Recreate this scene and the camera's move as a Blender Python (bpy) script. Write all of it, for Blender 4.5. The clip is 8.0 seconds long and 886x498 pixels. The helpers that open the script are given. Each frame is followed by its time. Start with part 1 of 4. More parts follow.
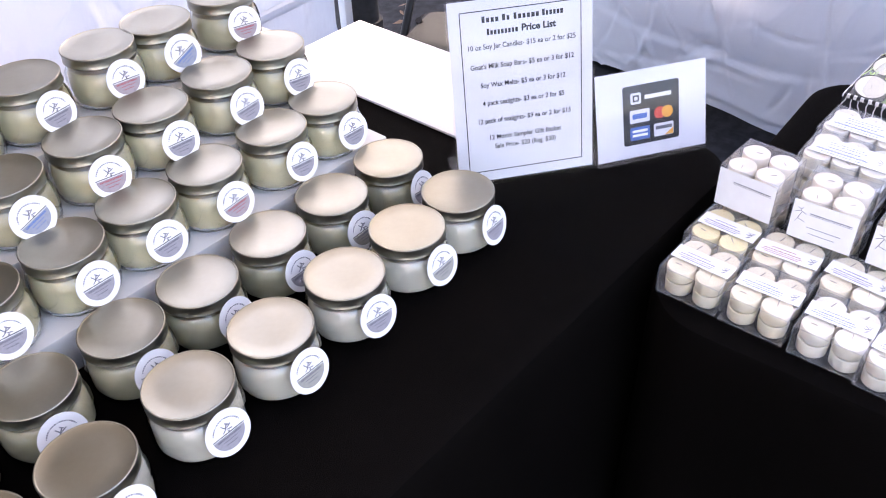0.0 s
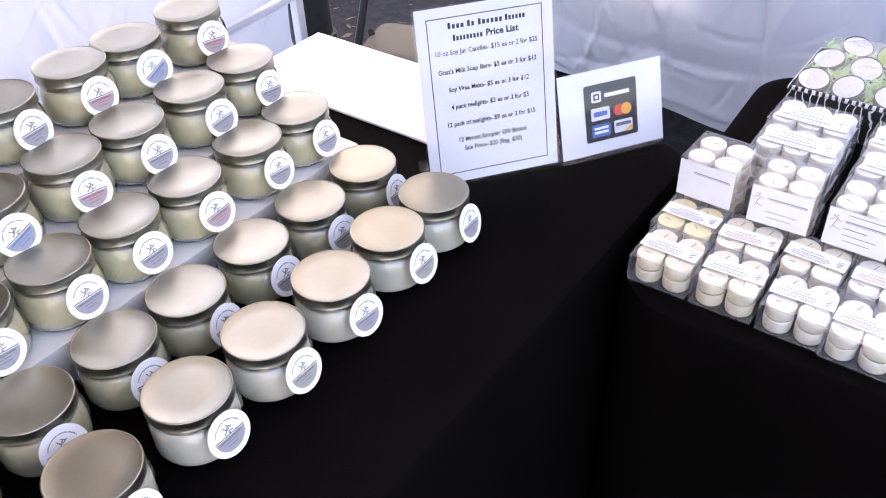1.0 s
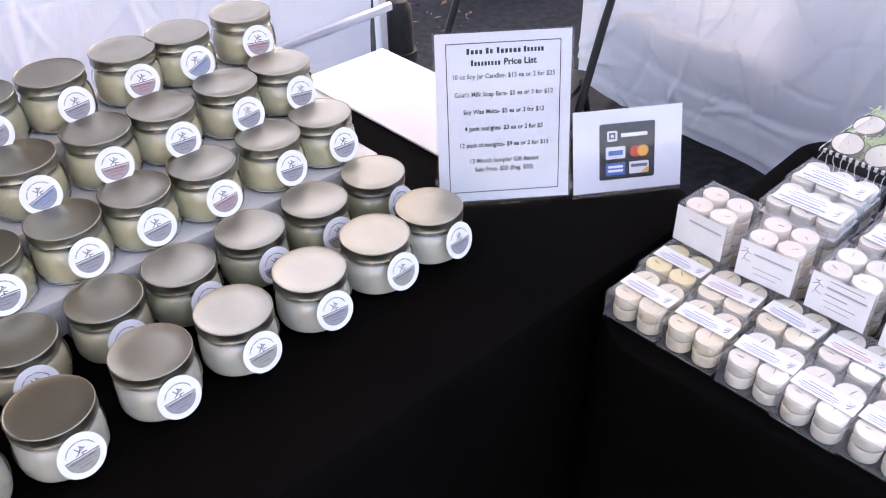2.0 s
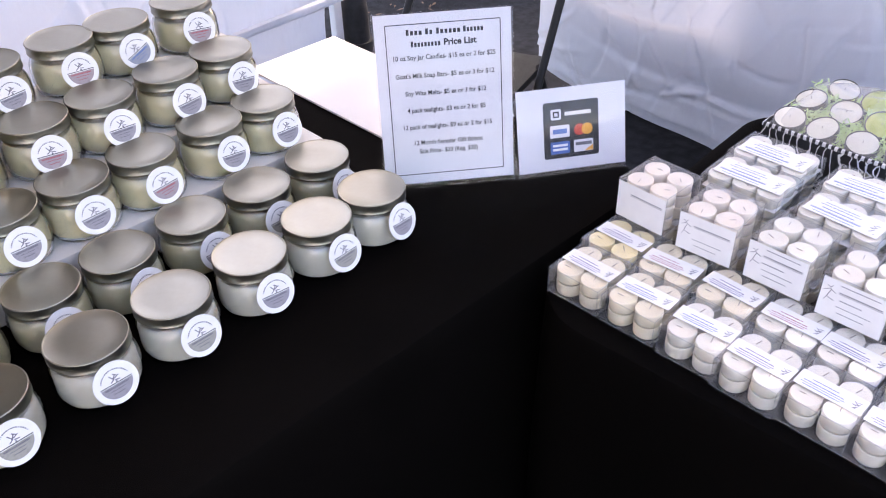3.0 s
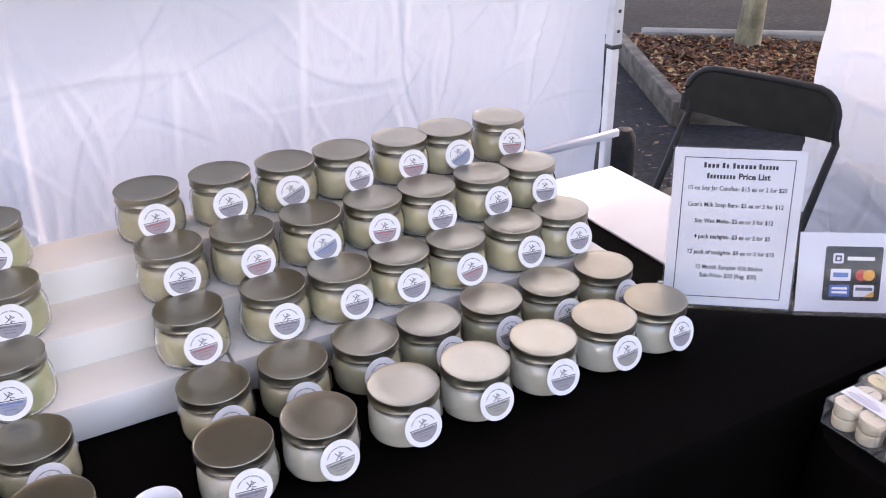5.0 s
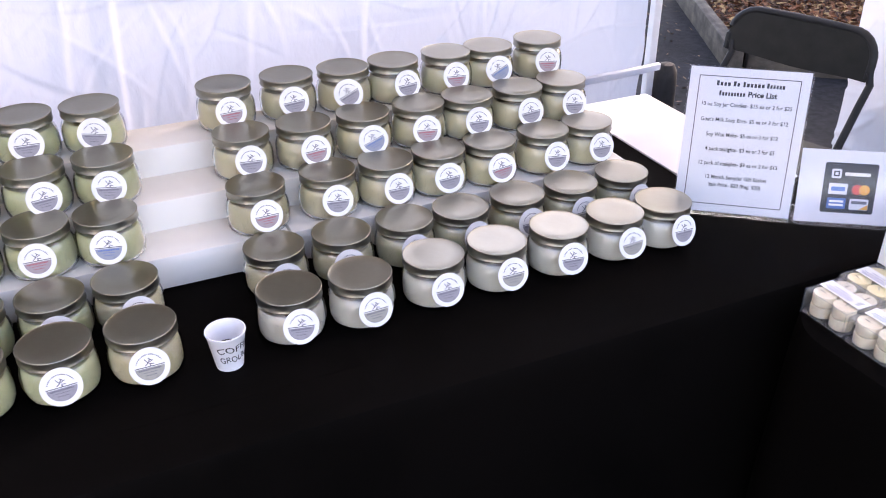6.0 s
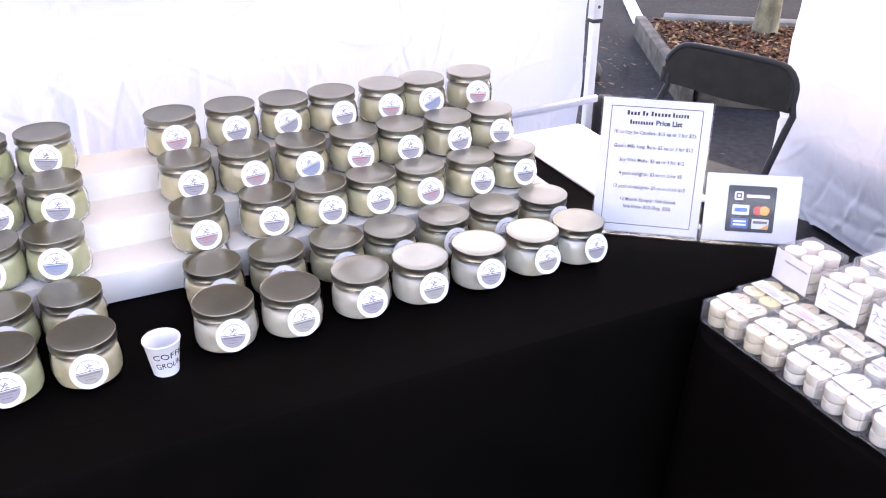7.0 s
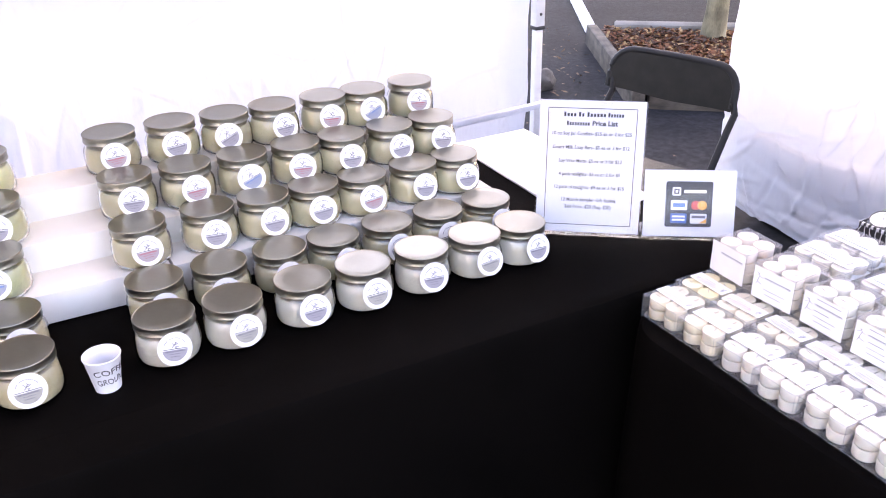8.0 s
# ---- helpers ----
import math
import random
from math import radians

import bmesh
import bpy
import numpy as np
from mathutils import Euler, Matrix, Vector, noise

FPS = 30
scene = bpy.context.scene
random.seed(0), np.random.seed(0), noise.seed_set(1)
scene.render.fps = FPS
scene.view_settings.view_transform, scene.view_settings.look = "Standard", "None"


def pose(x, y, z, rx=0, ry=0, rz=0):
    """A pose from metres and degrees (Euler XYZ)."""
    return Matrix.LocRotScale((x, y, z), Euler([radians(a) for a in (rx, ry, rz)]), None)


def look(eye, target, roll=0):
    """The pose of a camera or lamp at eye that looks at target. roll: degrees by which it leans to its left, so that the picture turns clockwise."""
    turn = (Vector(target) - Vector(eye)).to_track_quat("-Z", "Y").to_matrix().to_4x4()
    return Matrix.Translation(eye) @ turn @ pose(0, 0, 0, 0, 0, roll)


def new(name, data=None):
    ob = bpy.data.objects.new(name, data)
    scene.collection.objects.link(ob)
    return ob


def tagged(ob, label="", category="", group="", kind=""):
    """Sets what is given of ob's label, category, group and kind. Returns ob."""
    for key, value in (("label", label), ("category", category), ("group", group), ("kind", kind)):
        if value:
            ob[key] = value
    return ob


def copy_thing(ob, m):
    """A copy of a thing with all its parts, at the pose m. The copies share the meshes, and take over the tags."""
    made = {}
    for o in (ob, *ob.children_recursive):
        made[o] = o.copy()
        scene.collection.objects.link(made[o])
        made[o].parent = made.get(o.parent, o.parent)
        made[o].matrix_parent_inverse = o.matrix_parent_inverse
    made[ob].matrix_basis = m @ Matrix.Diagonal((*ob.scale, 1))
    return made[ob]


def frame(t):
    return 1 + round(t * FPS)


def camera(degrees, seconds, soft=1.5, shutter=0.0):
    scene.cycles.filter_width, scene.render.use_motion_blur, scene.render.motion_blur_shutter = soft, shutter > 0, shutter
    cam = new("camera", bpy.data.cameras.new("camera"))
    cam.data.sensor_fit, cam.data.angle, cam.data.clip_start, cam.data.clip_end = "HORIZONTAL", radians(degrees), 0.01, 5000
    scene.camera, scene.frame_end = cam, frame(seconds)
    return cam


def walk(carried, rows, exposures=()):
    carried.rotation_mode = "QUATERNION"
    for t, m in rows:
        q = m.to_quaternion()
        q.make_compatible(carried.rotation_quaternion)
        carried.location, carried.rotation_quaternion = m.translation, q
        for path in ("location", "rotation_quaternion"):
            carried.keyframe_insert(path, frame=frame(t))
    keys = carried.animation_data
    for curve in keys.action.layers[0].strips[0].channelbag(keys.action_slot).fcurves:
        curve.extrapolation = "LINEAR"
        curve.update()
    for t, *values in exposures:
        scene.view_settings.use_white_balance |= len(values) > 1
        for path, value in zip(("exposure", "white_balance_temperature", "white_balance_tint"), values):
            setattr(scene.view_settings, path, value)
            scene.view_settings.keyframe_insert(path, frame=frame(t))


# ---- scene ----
cam = camera(53.7, 8.0, soft=1.05)
PATH = [
    (0, (-0.015, 0.095, 1.529), (1.12, 1.146, 0.261), -3.0),
    (0.5, (-0.096, 0.134, 1.505), (1.14, 1.088, 0.256), -1.3),
    (1, (-0.076, 0.104, 1.54), (1.15, 1.07, 0.29), -2.9),
    (1.2, (-0.071, 0.052, 1.539), (1.136, 1.12, 0.355), -3.1),
    (2.3, (0.042, -0.112, 1.556), (1.101, 1.091, 0.36), -1.4),
    (2.5, (0.048, -0.13, 1.551), (1.12, 1.089, 0.382), -1.7),
    (3, (0.046, -0.13, 1.532), (1.143, 1.034, 0.331), -1.9),
    (3.5, (0.068, -0.141, 1.523), (1.171, 1.007, 0.313), -2.0),
    (4, (0.051, -0.13, 1.52), (1.116, 1.058, 0.314), -1.6),
    (4.5, (-0.014, -0.125, 1.558), (1.002, 1.269, 0.545), -0.3),
    (5, (-0.159, -0.156, 1.549), (0.695, 1.4, 0.628), -0.9),
    (5.2, (-0.21, -0.187, 1.549), (0.653, 1.352, 0.609), 0.1),
    (6.3, (-0.218, -0.453, 1.556), (0.449, 1.118, 0.512), -0.5),
    (6.5, (-0.183, -0.485, 1.591), (0.5, 1.066, 0.529), 0.0),
    (7, (-0.177, -0.534, 1.585), (0.582, 1.055, 0.637), 0.1),
    (7.5, (-0.159, -0.566, 1.579), (0.613, 1.035, 0.661), -1.2),
    (8, (-0.139, -0.578, 1.573), (0.687, 0.996, 0.656), -1.3),
]
walk(cam, [(t, look(eye, target, roll)) for t, eye, target, roll in PATH],
     exposures=[(0.0, 2.86, 7250, 26), (1.2, 2.86, 7250, 26), (2.3, 2.55, 7350, 26), (4.2, 2.58, 7350, 27), (4.6, 2.80, 7450, 27), (5.0, 2.38, 7550, 27), (5.2, 2.38, 7550, 27), (6.3, 2.77, 7350, 28), (7.0, 3.00, 7350, 29), (8.0, 3.06, 7500, 31)])

# ---- light ----
world = bpy.data.worlds.new("sky")
scene.world = world
world.use_nodes = True
wn = world.node_tree.nodes
sky = wn.new("ShaderNodeTexSky")
sky.sky_type = "NISHITA"
sky.sun_disc = False
SUN_EL, SUN_AZ = 40.0, 72.0          # azimuth from +y towards +x
sky.sun_elevation, sky.sun_rotation = radians(SUN_EL), radians(SUN_AZ)
sky.dust_density = 2.0
wn["Background"].inputs["Strength"].default_value = 0.15
world.node_tree.links.new(sky.outputs["Color"], wn["Background"].inputs["Color"])
sun_data = bpy.data.lights.new("sun", "SUN")
sun_data.energy, sun_data.angle, sun_data.color = 1.5, radians(6), (1.0, 0.94, 0.86)
sun = new("sun", sun_data)
_d = Vector((math.sin(radians(SUN_AZ)) * math.cos(radians(SUN_EL)), math.cos(radians(SUN_AZ)) * math.cos(radians(SUN_EL)), math.sin(radians(SUN_EL))))
sun.matrix_world = look(_d * 20, (0, 0, 0))

# ---- materials ----
def nodes_of(name):
    m = bpy.data.materials.new(name)
    m.use_nodes = True
    t = m.node_tree
    return m, t, t.nodes, t.links, t.nodes["Principled BSDF"]


def noise_tex(n, l, scale, detail=4.0, stretch=None, coords="Object"):
    tc = n.new("ShaderNodeTexCoord")
    tex = n.new("ShaderNodeTexNoise")
    tex.inputs["Scale"].default_value, tex.inputs["Detail"].default_value = scale, detail
    if stretch:
        mp = n.new("ShaderNodeMapping")
        mp.inputs["Scale"].default_value = stretch
        l.new(tc.outputs[coords], mp.inputs["Vector"])
        l.new(mp.outputs["Vector"], tex.inputs["Vector"])
    else:
        l.new(tc.outputs[coords], tex.inputs["Vector"])
    return tex


def surface(name, dark, light, scale=40.0, rough=0.6, metal=0.0, bump=0.1, bump_scale=None, fine=0.15, stretch=None, coat=0.0, sss=0.0, spread=0.0):
    """A base colour that wanders between two tones at two scales, with fine relief; spread varies it from object to object."""
    m, t, n, l, b = nodes_of(name)
    big = noise_tex(n, l, scale, 3.0, stretch)
    small = noise_tex(n, l, scale * 9.0, 6.0, stretch)
    mixv = n.new("ShaderNodeMath"); mixv.operation = "MULTIPLY_ADD"
    mixv.inputs[1].default_value = fine
    l.new(small.outputs["Fac"], mixv.inputs[0])
    l.new(big.outputs["Fac"], mixv.inputs[2])
    ramp = n.new("ShaderNodeValToRGB")
    ramp.color_ramp.elements[0].position, ramp.color_ramp.elements[1].position = 0.38, 0.78
    ramp.color_ramp.elements[0].color = (*dark, 1)
    ramp.color_ramp.elements[1].color = (*light, 1)
    l.new(mixv.outputs[0], ramp.inputs["Fac"])
    out = ramp.outputs["Color"]
    if spread:
        info = n.new("ShaderNodeObjectInfo")
        hsv = n.new("ShaderNodeHueSaturation")
        mr = n.new("ShaderNodeMapRange")
        mr.inputs["To Min"].default_value, mr.inputs["To Max"].default_value = 1 - spread, 1 + spread
        l.new(info.outputs["Random"], mr.inputs["Value"])
        l.new(mr.outputs["Result"], hsv.inputs["Value"])
        l.new(out, hsv.inputs["Color"])
        out = hsv.outputs["Color"]
    l.new(out, b.inputs["Base Color"])
    b.inputs["Roughness"].default_value, b.inputs["Metallic"].default_value = rough, metal
    b.inputs["Coat Weight"].default_value = coat
    if sss:
        b.inputs["Subsurface Weight"].default_value = sss
        b.inputs["Subsurface Radius"].default_value = (0.012, 0.010, 0.007)
        b.inputs["Subsurface Scale"].default_value = 0.5
    if bump:
        bp = n.new("ShaderNodeBump")
        bp.inputs["Strength"].default_value, bp.inputs["Distance"].default_value = bump, 0.002
        src = small if bump_scale is None else noise_tex(n, l, bump_scale, 5.0, stretch)
        l.new(src.outputs["Fac"], bp.inputs["Height"])
        l.new(bp.outputs["Normal"], b.inputs["Normal"])
    return m


def translucent(name, colour, through_colour, share=0.45, bump=0.25, scale=3.0):
    """Thin white tent cloth: part of the light goes through."""
    m, t, n, l, b = nodes_of(name)
    n.remove(b)
    dif, tra, mix = n.new("ShaderNodeBsdfDiffuse"), n.new("ShaderNodeBsdfTranslucent"), n.new("ShaderNodeMixShader")
    tex = noise_tex(n, l, scale, 6.0)
    ramp = n.new("ShaderNodeValToRGB")
    ramp.color_ramp.elements[0].color = (*[c * 0.9 for c in colour], 1)
    ramp.color_ramp.elements[1].color = (*colour, 1)
    l.new(tex.outputs["Fac"], ramp.inputs["Fac"])
    l.new(ramp.outputs["Color"], dif.inputs["Color"])
    tra.inputs["Color"].default_value = (*through_colour, 1)
    mix.inputs["Fac"].default_value = share
    weave = noise_tex(n, l, 18.0, 8.0, (1.0, 1.0, 0.45))
    bp = n.new("ShaderNodeBump")
    bp.inputs["Strength"].default_value, bp.inputs["Distance"].default_value = bump, 0.01
    l.new(weave.outputs["Fac"], bp.inputs["Height"])
    l.new(bp.outputs["Normal"], dif.inputs["Normal"])
    l.new(dif.outputs["BSDF"], mix.inputs[1])
    l.new(tra.outputs["BSDF"], mix.inputs[2])
    l.new(mix.outputs["Shader"], n["Material Output"].inputs["Surface"])
    return m


def clear_film(name, tint=(0.97, 0.97, 0.98), edge=0.5, rough=0.04, base=0.03, milky=False, haze=0.0):
    """Clear plastic film: see-through, glossier towards grazing, with a faint crinkle."""
    m, t, n, l, b = nodes_of(name)
    n.remove(b)
    tr, gl, mix, fr = n.new("ShaderNodeBsdfTransparent"), n.new("ShaderNodeBsdfGlossy"), n.new("ShaderNodeMixShader"), n.new("ShaderNodeLayerWeight")
    tr.inputs["Color"].default_value = (*tint, 1)
    if milky:
        n.remove(gl)
        gl = n.new("ShaderNodeBsdfDiffuse")
        gl.inputs["Color"].default_value = (0.92, 0.92, 0.92, 1)
    gl.inputs["Roughness"].default_value = rough
    fr.inputs["Blend"].default_value = 0.5
    pw, ml = n.new("ShaderNodeMath"), n.new("ShaderNodeMath")
    pw.operation, ml.operation = "POWER", "MULTIPLY_ADD"
    pw.inputs[1].default_value, ml.inputs[1].default_value, ml.inputs[2].default_value = 4.0, edge, base
    l.new(fr.outputs["Facing"], pw.inputs[0])
    l.new(pw.outputs[0], ml.inputs[0])
    tex = noise_tex(n, l, 34.0, 4.0)
    bp = n.new("ShaderNodeBump")
    bp.inputs["Strength"].default_value, bp.inputs["Distance"].default_value = 0.35, 0.004
    l.new(tex.outputs["Fac"], bp.inputs["Height"])
    l.new(bp.outputs["Normal"], gl.inputs["Normal"])
    l.new(ml.outputs[0], mix.inputs["Fac"])
    l.new(tr.outputs["BSDF"], mix.inputs[1])
    l.new(gl.outputs["BSDF"], mix.inputs[2])
    last = mix
    # haze: even white diffuse veil standing in for soft reflections off the film
    if haze:
        cloud, over = n.new("ShaderNodeBsdfDiffuse"), n.new("ShaderNodeMixShader")
        cloud.inputs["Color"].default_value = (0.9, 0.9, 0.9, 1)
        over.inputs["Fac"].default_value = haze
        l.new(mix.outputs["Shader"], over.inputs[1])
        l.new(cloud.outputs["BSDF"], over.inputs[2])
        last = over
    l.new(last.outputs["Shader"], n["Material Output"].inputs["Surface"])
    return m


def glass(name, tint=(0.98, 0.99, 0.97)):
    m, t, n, l, b = nodes_of(name)
    b.inputs["Base Color"].default_value = (*tint, 1)
    b.inputs["Transmission Weight"].default_value = 1.0
    b.inputs["Roughness"].default_value, b.inputs["IOR"].default_value = 0.02, 1.47
    return m


M_ASPHALT = surface("asphalt", (0.0070, 0.0074, 0.0087), (0.0145, 0.0150, 0.0170), 3.0, 0.85, bump=0.6, bump_scale=220.0, fine=0.5)
M_ASPHALT.node_tree.nodes["Principled BSDF"].inputs["Specular IOR Level"].default_value = 0.2
M_KERB = surface("weathered timber kerb", (0.040, 0.034, 0.027), (0.095, 0.080, 0.062), 6.0, 0.85, bump=0.5, stretch=(1, 6, 6), fine=0.4)
M_CONCRETE = surface("pale concrete kerb", (0.13, 0.12, 0.10), (0.23, 0.215, 0.185), 5.0, 0.85, bump=0.4, fine=0.4)
M_MULCH_BED = surface("damp mulch bed", (0.035, 0.016, 0.010), (0.09, 0.04, 0.022), 25.0, 0.9, bump=0.9, fine=0.5)
M_CHIP = [surface("mulch chip " + k, d, e, 60.0, 0.85, bump=0.3) for k, d, e in (
    ("rust", (0.14, 0.048, 0.018), (0.26, 0.105, 0.042)), ("brown", (0.05, 0.025, 0.015), (0.11, 0.055, 0.03)), ("tan", (0.30, 0.17, 0.07), (0.48, 0.31, 0.14)))]
M_LEAF_DRY = surface("dry fallen leaf", (0.09, 0.048, 0.024), (0.22, 0.13, 0.07), 30.0, 0.8, bump=0.2, spread=0.3)
M_LEAF = surface("green leaf", (0.04, 0.075, 0.02), (0.07, 0.12, 0.035), 9.0, 0.6, bump=0.1)
M_BARK = surface("pale bark", (0.11, 0.095, 0.05), (0.30, 0.26, 0.16), 14.0, 0.9, bump=0.8, stretch=(1, 1, 0.35), fine=0.4)
M_PAINT_LINE = surface("worn white road paint", (0.50, 0.50, 0.48), (0.78, 0.78, 0.76), 12.0, 0.8, bump=0.3, fine=0.5)
M_STONE = surface("grey stone", (0.06, 0.052, 0.043), (0.13, 0.115, 0.10), 16.0, 0.9, bump=0.6)
M_TENT = translucent("white tent cloth", (0.73, 0.745, 0.785), (0.69, 0.74, 0.86), 0.21, 0.6)
# tent cloth warmed in colour, painting a peach glow into the lids' reflections
M_CANOPY = translucent("warm tinted canopy cloth", (0.60, 0.585, 0.565), (0.66, 0.575, 0.47), 0.33, 0.1)
M_DARK_PANEL = surface("dark reflection panel", (0.009, 0.011, 0.008), (0.018, 0.021, 0.015), 5.0, 0.9, bump=0.3)
M_POLE = surface("white coated steel", (0.66, 0.66, 0.67), (0.80, 0.80, 0.80), 12.0, 0.35, bump=0.03)
M_BOLT = surface("dark bolt", (0.06, 0.06, 0.06), (0.12, 0.12, 0.12), 60.0, 0.4, metal=0.8, bump=0.05)
M_CLOTH = surface("black table cloth", (0.0012, 0.0010, 0.0008), (0.0026, 0.0020, 0.0017), 5.0, 0.72, bump=0.35, bump_scale=900.0, fine=0.4)
M_CLOTH.node_tree.nodes["Principled BSDF"].inputs["Specular IOR Level"].default_value = 0.028
M_TABLE = surface("grey plastic tabletop", (0.50, 0.50, 0.49), (0.60, 0.60, 0.58), 30.0, 0.5, bump=0.1)
M_TABLE_LEG = surface("grey steel leg", (0.25, 0.25, 0.26), (0.34, 0.34, 0.35), 30.0, 0.4, metal=0.6, bump=0.05)
M_BLACK = surface("black nylon", (0.010, 0.010, 0.011), (0.022, 0.022, 0.024), 60.0, 0.8, bump=0.4)
M_CHAIR = surface("black coated chair steel", (0.012, 0.012, 0.012), (0.022, 0.022, 0.022), 14.0, 0.42, bump=0.06)
M_CHAIR_PLASTIC = surface("black moulded plastic", (0.011, 0.0105, 0.0085), (0.019, 0.018, 0.0145), 20.0, 0.5, bump=0.3, bump_scale=500.0)
for _m in (M_CHAIR_PLASTIC, M_CHAIR):
    _m.node_tree.nodes["Principled BSDF"].inputs["Specular IOR Level"].default_value = 0.22
M_RISER = surface("white foam board", (0.78, 0.745, 0.67), (0.83, 0.80, 0.73), 6.0, 0.7, bump=0.08)
M_BOARD = surface("white board", (0.80, 0.79, 0.77), (0.86, 0.85, 0.83), 4.0, 0.6, bump=0.05)
M_LID = surface("satin pewter lid", (0.32, 0.308, 0.25), (0.36, 0.348, 0.285), 20.0, 0.34, metal=1.0, bump=0.03, bump_scale=700.0, fine=0.25, spread=0.05)
M_GLASS = glass("jar glass")
WAX = {
    "ivory": surface("ivory soy wax", (0.63, 0.575, 0.465), (0.71, 0.65, 0.54), 18.0, 0.45, bump=0.05, sss=0.25, spread=0.04),
    "cream": surface("cream soy wax", (0.64, 0.545, 0.325), (0.72, 0.63, 0.41), 18.0, 0.45, bump=0.05, sss=0.25, spread=0.05),
    "green": surface("pale green soy wax", (0.66, 0.65, 0.34), (0.75, 0.73, 0.44), 18.0, 0.45, bump=0.05, sss=0.25, spread=0.06),
}
TEA = {
    "white": surface("white tealight wax", (0.79, 0.74, 0.61), (0.85, 0.81, 0.70), 40.0, 0.5, bump=0.08, sss=0.2, spread=0.04),
    "cream": surface("cream tealight wax", (0.79, 0.69, 0.49), (0.85, 0.77, 0.58), 40.0, 0.5, bump=0.08, sss=0.2, spread=0.04),
    "yellow": surface("pale yellow tealight wax", (0.82, 0.69, 0.35), (0.87, 0.76, 0.45), 40.0, 0.5, bump=0.08, sss=0.2, spread=0.04),
    "pink": surface("pinkish tealight wax", (0.83, 0.73, 0.59), (0.88, 0.79, 0.67), 40.0, 0.5, bump=0.08, sss=0.2, spread=0.04),
}
M_WICK = surface("waxed wick", (0.35, 0.31, 0.25), (0.5, 0.46, 0.38), 200.0, 0.8, bump=0.1)
M_FILM = clear_film("clear plastic box", (0.992, 0.992, 0.995), 0.6, 0.12, 0.09, haze=0.05)
# milky white instead of gloss: painted highlights for the box edges
M_EDGE_GLINT = clear_film("milky edge highlight", (0.98, 0.98, 0.99), 0.2, 0.30, 0.07, True)
M_ACRYLIC = clear_film("clear acrylic", (0.996, 0.996, 0.998), 0.35, 0.03)
M_CELLO = clear_film("cellophane", (0.97, 0.975, 0.97), 1.2, 0.10, 0.10, haze=0.12)
M_PAPER = surface("white paper", (0.68, 0.67, 0.69), (0.72, 0.71, 0.73), 20.0, 0.75, bump=0.04)
M_CARD = surface("white label card", (0.80, 0.785, 0.76), (0.84, 0.83, 0.80), 60.0, 0.55, bump=0.04)
M_INK = surface("black ink", (0.018, 0.018, 0.020), (0.035, 0.035, 0.038), 90.0, 0.7, bump=0.0)
M_INK_GREY = surface("grey ink", (0.10, 0.10, 0.115), (0.17, 0.17, 0.19), 90.0, 0.7, bump=0.0)
M_INK_PALE = surface("pale grey ink", (0.14, 0.14, 0.155), (0.24, 0.24, 0.26), 90.0, 0.7, bump=0.0)
M_INK_PURPLE = surface("purple ink", (0.10, 0.07, 0.19), (0.17, 0.13, 0.28), 90.0, 0.7, bump=0.0)
M_INK_RED = surface("red ink", (0.34, 0.06, 0.07), (0.46, 0.11, 0.12), 90.0, 0.7, bump=0.0)
M_INK_BLUE = surface("blue ink", (0.05, 0.12, 0.36), (0.09, 0.19, 0.46), 90.0, 0.7, bump=0.0)
M_INK_ORANGE = surface("orange ink", (0.72, 0.30, 0.04), (0.82, 0.40, 0.08), 90.0, 0.6, bump=0.0)
M_INK_CRIMSON = surface("crimson ink", (0.55, 0.05, 0.04), (0.66, 0.09, 0.06), 90.0, 0.6, bump=0.0)
HALF = {k: surface(k + " printed half disc", a, c, 350.0, 0.6, bump=0.0, fine=0.6) for k, a, c in (
    ("mauve", (0.17, 0.16, 0.17), (0.31, 0.29, 0.31)), ("red", (0.20, 0.155, 0.165), (0.35, 0.29, 0.30)),
    ("blue", (0.155, 0.17, 0.22), (0.29, 0.31, 0.36)), ("straw", (0.20, 0.19, 0.16), (0.34, 0.325, 0.28)))}
M_CUP = surface("white waxed paper cup", (0.80, 0.80, 0.81), (0.86, 0.86, 0.87), 30.0, 0.4, bump=0.04)
M_COFFEE = surface("coffee grounds", (0.012, 0.007, 0.004), (0.05, 0.03, 0.018), 300.0, 0.9, bump=0.9)
M_SHRED = surface("green paper shred", (0.48, 0.72, 0.22), (0.68, 0.86, 0.42), 30.0, 0.6, bump=0.1, spread=0.2)
M_LIME = surface("lime slice", (0.40, 0.48, 0.08), (0.62, 0.68, 0.22), 60.0, 0.5, bump=0.2)
M_TIN = surface("dull tin cup", (0.10, 0.10, 0.09), (0.20, 0.20, 0.18), 60.0, 0.35, metal=0.8, bump=0.05)
M_RIBBON = surface("silver curling ribbon", (0.45, 0.45, 0.47), (0.62, 0.62, 0.64), 40.0, 0.3, metal=0.5, bump=0.05)


def blotched(m, scale, low, high):
    """Broad patches of dirt over a surface's own tone."""
    t = m.node_tree
    n, l = t.nodes, t.links
    b = n["Principled BSDF"]
    src = b.inputs["Base Color"].links[0].from_socket
    tex = noise_tex(n, l, scale, 7.0)
    mr = n.new("ShaderNodeMapRange")
    mr.inputs["From Min"].default_value, mr.inputs["From Max"].default_value = 0.35, 0.65
    mr.inputs["To Min"].default_value, mr.inputs["To Max"].default_value = low, high
    mul = n.new("ShaderNodeVectorMath")
    mul.operation = "SCALE"
    l.new(tex.outputs["Fac"], mr.inputs["Value"])
    l.new(src, mul.inputs[0])
    l.new(mr.outputs["Result"], mul.inputs["Scale"])
    l.new(mul.outputs["Vector"], b.inputs["Base Color"])


